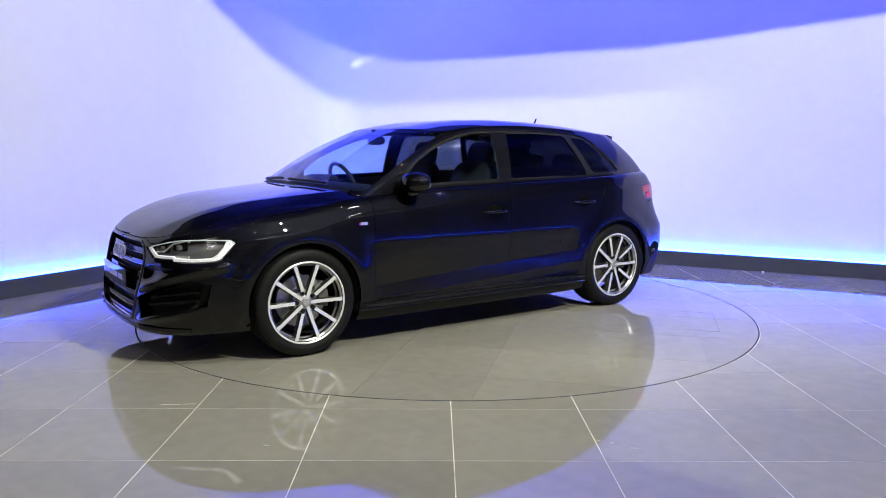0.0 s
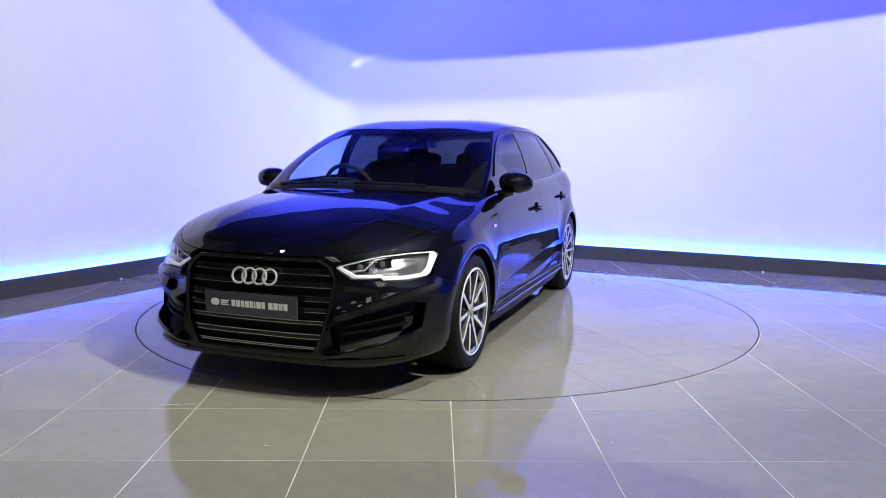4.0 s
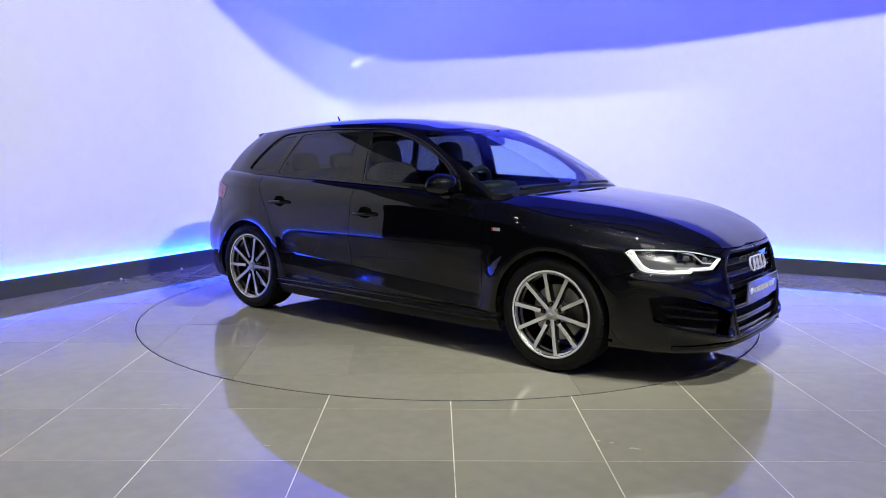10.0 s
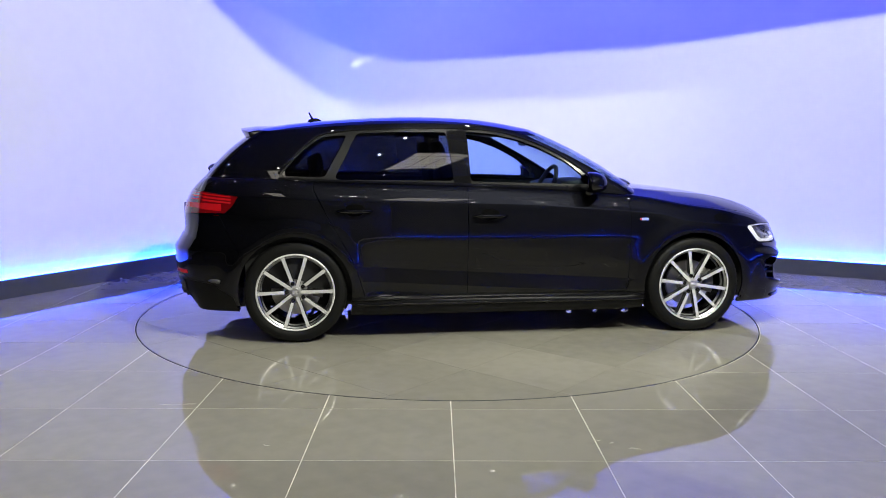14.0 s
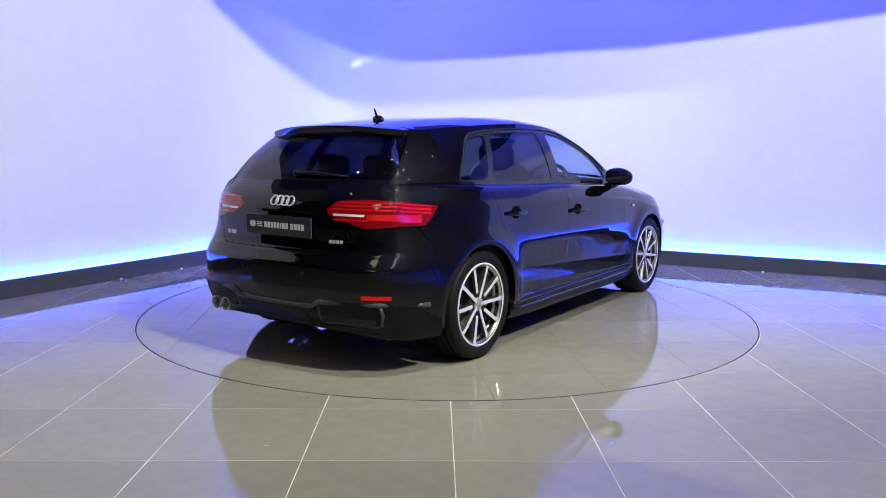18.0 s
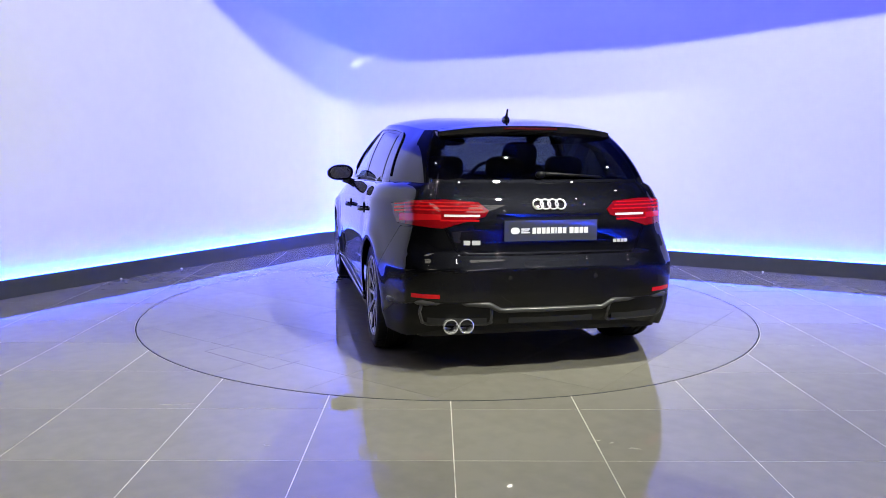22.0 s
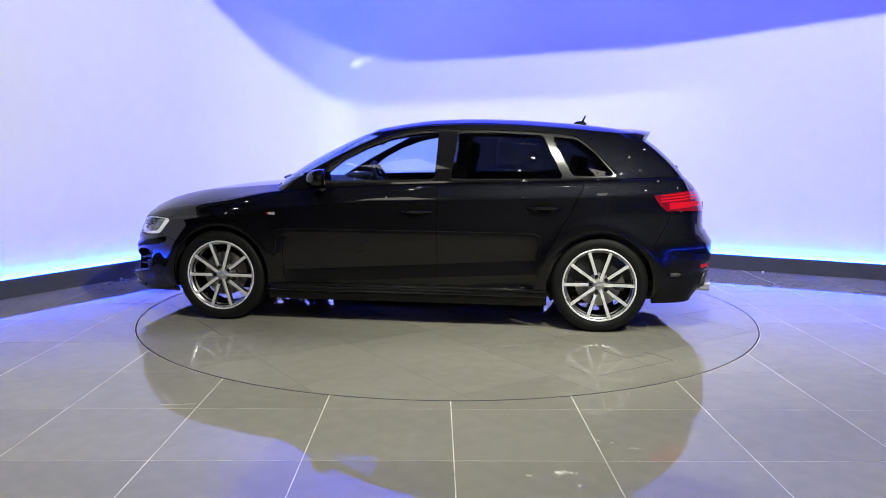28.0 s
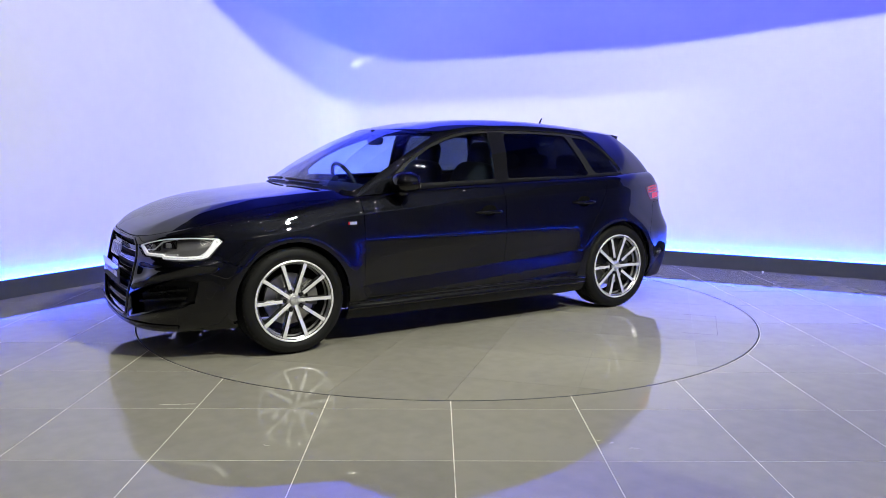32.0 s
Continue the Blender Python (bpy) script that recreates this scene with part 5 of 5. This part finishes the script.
    part("brake_light", box(-1.703, -0.16, 1.334, -1.690, 0.16, 1.345, 0.002), M["reddark"], sp, "dark red high brake light")
    # antenna
    an = part("antenna", tube([(-1.205, 0, 1.392), (-1.222, 0, 1.425), (-1.245, 0, 1.470)], [0.024, 0.009, 0.005], 8), M["glossblack"], car, "short black roof antenna", smooth=True)
    part("antenna_base", blob(0.050, 0.022, 0.028, 2.2), P, an, smooth=True, at=pose(-1.205, 0, 1.402))
    q = cabin(0.0, 0.93, 0.012)
    part("shade_band", box(-0.002, -0.11, -0.022, 0.002, 0.11, 0.022), M["band"], car, "green tinted band behind the windscreen", at=pose(q.x, 0, q.z, 0, -62, 0))
    # wipers
    for y0, y1, x0 in ((-0.60, 0.02, 0.955), (-0.02, 0.60, 0.99)):
        pts = []
        for k in range(len(SLATS)):
            y = y0 + (y1 - y0) * k / 8
            u = float(np.interp(abs(y), [0, 0.35, 0.62], [0, 1, 2]))
            q = cabin(u, 0.055)
            pts.append(Vector((q.x + 0.012, y, q.z + 0.012)))
        part("wiper", tube(pts, 0.009, 6), M["plastic"], car, "black windscreen wiper")
    w0 = cabin(U_END, 0.10)
    wp = part("rear_wiper", tube([(w0.x - 0.01, 0.0, w0.z + 0.01), (w0.x - 0.022, -0.04, w0.z + 0.012), (w0.x - 0.016, -0.20, w0.z + 0.004), (w0.x + 0.012, -0.36, w0.z - 0.006)], [0.016, 0.012, 0.008, 0.005], 8),
              M["plastic"], gate, "black rear wiper", smooth=True)
    part("wiper_pivot", blob(0.022, 0.028, 0.02, 2.4), M["plastic"], wp, smooth=True, at=pose(w0.x - 0.012, 0.01, w0.z + 0.008))
    # --- underside and wheel wells
    part("undertray", box(1.70, -0.52, 0.19, 2.115, 0.52, 0.245, 0.02), M["under"], car)
    part("underbody", box(-1.95, -0.70, 0.20, 1.98, 0.70, 0.30, 0.03), M["under"], car, "dark underbody")
    for c in (AX, -AX):
        for s in (1, -1):
            b = lathe([(ARCH_R + 0.004, 0.845), (ARCH_R + 0.012, 0.70), (ARCH_R + 0.012, 0.55), (0.001, 0.55)], 48)
            gone = [fc for fc in b.faces if fc.calc_center_median().z < -0.09]
            bmesh.ops.delete(b, geom=gone, context="FACES")
            if s < 0:
                b.transform(Matrix.Diagonal((1, -1, 1, 1)))
            part("wheel_well", b, M["under"], car, "black wheel arch liner", smooth=True, at=pose(c, 0, 0.322))
    # --- wheels
    first = build_wheel(car)
    first.matrix_basis = pose(AX, 0.762, WHEEL_R, 0, 0, 0)
    for x, s, spin in ((-AX, 1, 0), (AX, -1, -8), (-AX, -1, 1)):
        copy_thing(first, pose(x, 0.762 * s, WHEEL_R, 0, 0, 0 if s > 0 else 180) @ pose(0, 0, 0, 0, spin, 0))
    # --- inside
    part("cabin_floor", box(-1.75, -0.76, 0.30, 0.95, 0.76, 0.34), M["dash"], car)
    part("dashboard", blob(0.22, 0.74, 0.10, 4), M["dash"], car, "dark dashboard", smooth=True, at=pose(0.72, 0, 0.885, 0, -4, 0))
    part("dash_front", box(0.60, -0.72, 0.34, 0.95, 0.72, 0.88, 0.03), M["dash"], car)
    part("instrument_hood", blob(0.10, 0.16, 0.035, 3), M["dash"], car, smooth=True, at=pose(0.60, -0.37, 0.985))
    part("bulkhead", box(0.95, -0.74, 0.30, 1.0, 0.74, 0.90), M["under"], car)
    st = part("steering_wheel", torus(0.183, 0.0155, None, 40, 10), M["dash"], car, "black three-spoke steering wheel", smooth=True, at=pose(0.40, -0.37, 0.93, 0, 24, 0))
    part("wheel_boss", blob(0.03, 0.075, 0.06, 3), M["dash"], st, smooth=True, at=pose(0.02, 0, 0))
    for t in (0, 180, 270):
        part("wheel_spoke", box(0.005, 0.05, -0.018, 0.02, 0.175, 0.018, 0.005), M["aluminium"], st, at=pose(0, 0, 0, t, 0, 0))
    for y in (0.37, -0.37):
        build_seat(car, -0.05, y)
    part("rear_bench", blob(0.27, 0.66, 0.10, 5), M["cloth"], car, smooth=True, at=pose(-0.75, 0, 0.52))
    part("rear_backrest", blob(0.08, 0.66, 0.28, 5), M["cloth"], car, smooth=True, at=pose(-1.12, 0, 0.78, 0, -18, 0))
    for y in (0.40, 0.0, -0.40):
        part("rear_headrest", blob(0.045, 0.125, 0.075, 3.4), M["cloth"], car, smooth=True, at=pose(-1.20, y, 1.10, 0, -8, 0))
    part("luggage_cover", box(-1.86, -0.62, 0.955, -1.22, 0.62, 0.975, 0.005), M["dash"], car)
    mr = part("interior_mirror", blob(0.02, 0.115, 0.033, 3), M["plastic"], car, smooth=True, at=pose(0.33, 0, 1.272, 0, -8, 0))
    part("mirror_stem", tube([(0.01, 0, 0.02), (0.05, 0, 0.055)], 0.012), M["plastic"], mr)
    for s in (1, -1):
        # door cards
        b = bmesh.new()
        rows = []
        for k in range(25):
            x = 0.86 - 2.5 * k / 24
            rows.append([b.verts.new(Vector((q.x, q.y * s, q.z))) for q in [on_body(ax(x), z, 0.075) for z in (0.34, 0.55, 0.75, 0.86, plan(ax(x))[2] - 0.005)]])
        for r0, r1 in zip(rows, rows[1:]):
            for i in range(4):
                b.faces.new((r0[i], r1[i], r1[i + 1], r0[i + 1]))
        part("door_card", b, M["dash"], car, smooth=True)
    return car


car = build_car()


# ---- small things on the floor ----
def build_debris():
    rnd = random.Random(5)
    for x, y in ((-3.22, 0.78), (-3.10, 0.98), (-2.99, 1.12), (-2.63, 1.72), (3.18, 1.66)):
        bm = bmesh.new()
        bmesh.ops.create_icosphere(bm, subdivisions=2, radius=0.011)
        for v in bm.verts:
            v.co *= 0.8 + 0.4 * rnd.random()
            v.co.z = max(v.co.z * 0.7, -0.006)
        chip = part("chip", bm, M["platebar"], None, smooth=True)
        chip.matrix_basis = pose(x, y, 0.006, 0, 0, rnd.uniform(0, 90))
        tagged(chip, "tiny pale chip lying at the foot of the plinth", "debris", "chips along the plinth")


build_debris()


def build_pale_marks():
    """Short pale marks on the polished floor: scrapes, and lamp glints put in as colour."""
    rng = random.Random(5)
    for x, y, length, turn in ((-1.36, -2.33, 0.10, 4), (-1.27, -2.32, 0.06, 12), (-0.79, -2.83, 0.03, -18), (0.60, -2.77, 0.035, 2), (0.74, -2.86, 0.05, -20), (0.66, -2.80, 0.02, 0)):
        pts = [(length * (k / 6 - 0.5), rng.uniform(-0.004, 0.004), 0.0006) for k in range(7)]
        ob = part("pale_mark", tube(pts, [0.0004, 0.0011, 0.0014, 0.0009, 0.0013, 0.001, 0.0003], 6), M["grout"])
        ob.matrix_basis = pose(x, y, 0, 0, 0, turn)
        tagged(ob, "thin pale mark on the polished floor tiles, for scuffs and painted glints", "scuff mark", "scuff marks on the floor")


build_pale_marks()


def motions():
    """The turntable and the car on it turn together."""
    angles = [(0.0, -145.0), (0.5, -145.0), (0.8, -144.4), (1.0, -143.5), (1.5, -140.3), (2.0, -135.3), (2.5, -129.4), (3.0, -123.1), (3.5, -117.0),
              (5.0, -98.6), (5.9, -87.6), (7.0, -74.6), (9.0, -50.9), (11.0, -27.4), (13.3, -0.7), (15.0, 19.1), (17.0, 42.3), (19.0, 65.8),
              (21.0, 89.8), (23.0, 113.8), (25.0, 137.4), (27.0, 160.8), (28.4, 176.9), (29.5, 188.9), (30.5, 200.0), (31.0, 205.5), (31.5, 209.5), (32.0, 211.8)]
    walk(turntable, [(t, pose(0, 0, 0, 0, 0, a)) for t, a in angles])
    walk(car, [(t, pose(0, 0, 0, 0, 0, a) @ pose(CAR_X, CAR_Y, 0)) for t, a in angles])


motions()
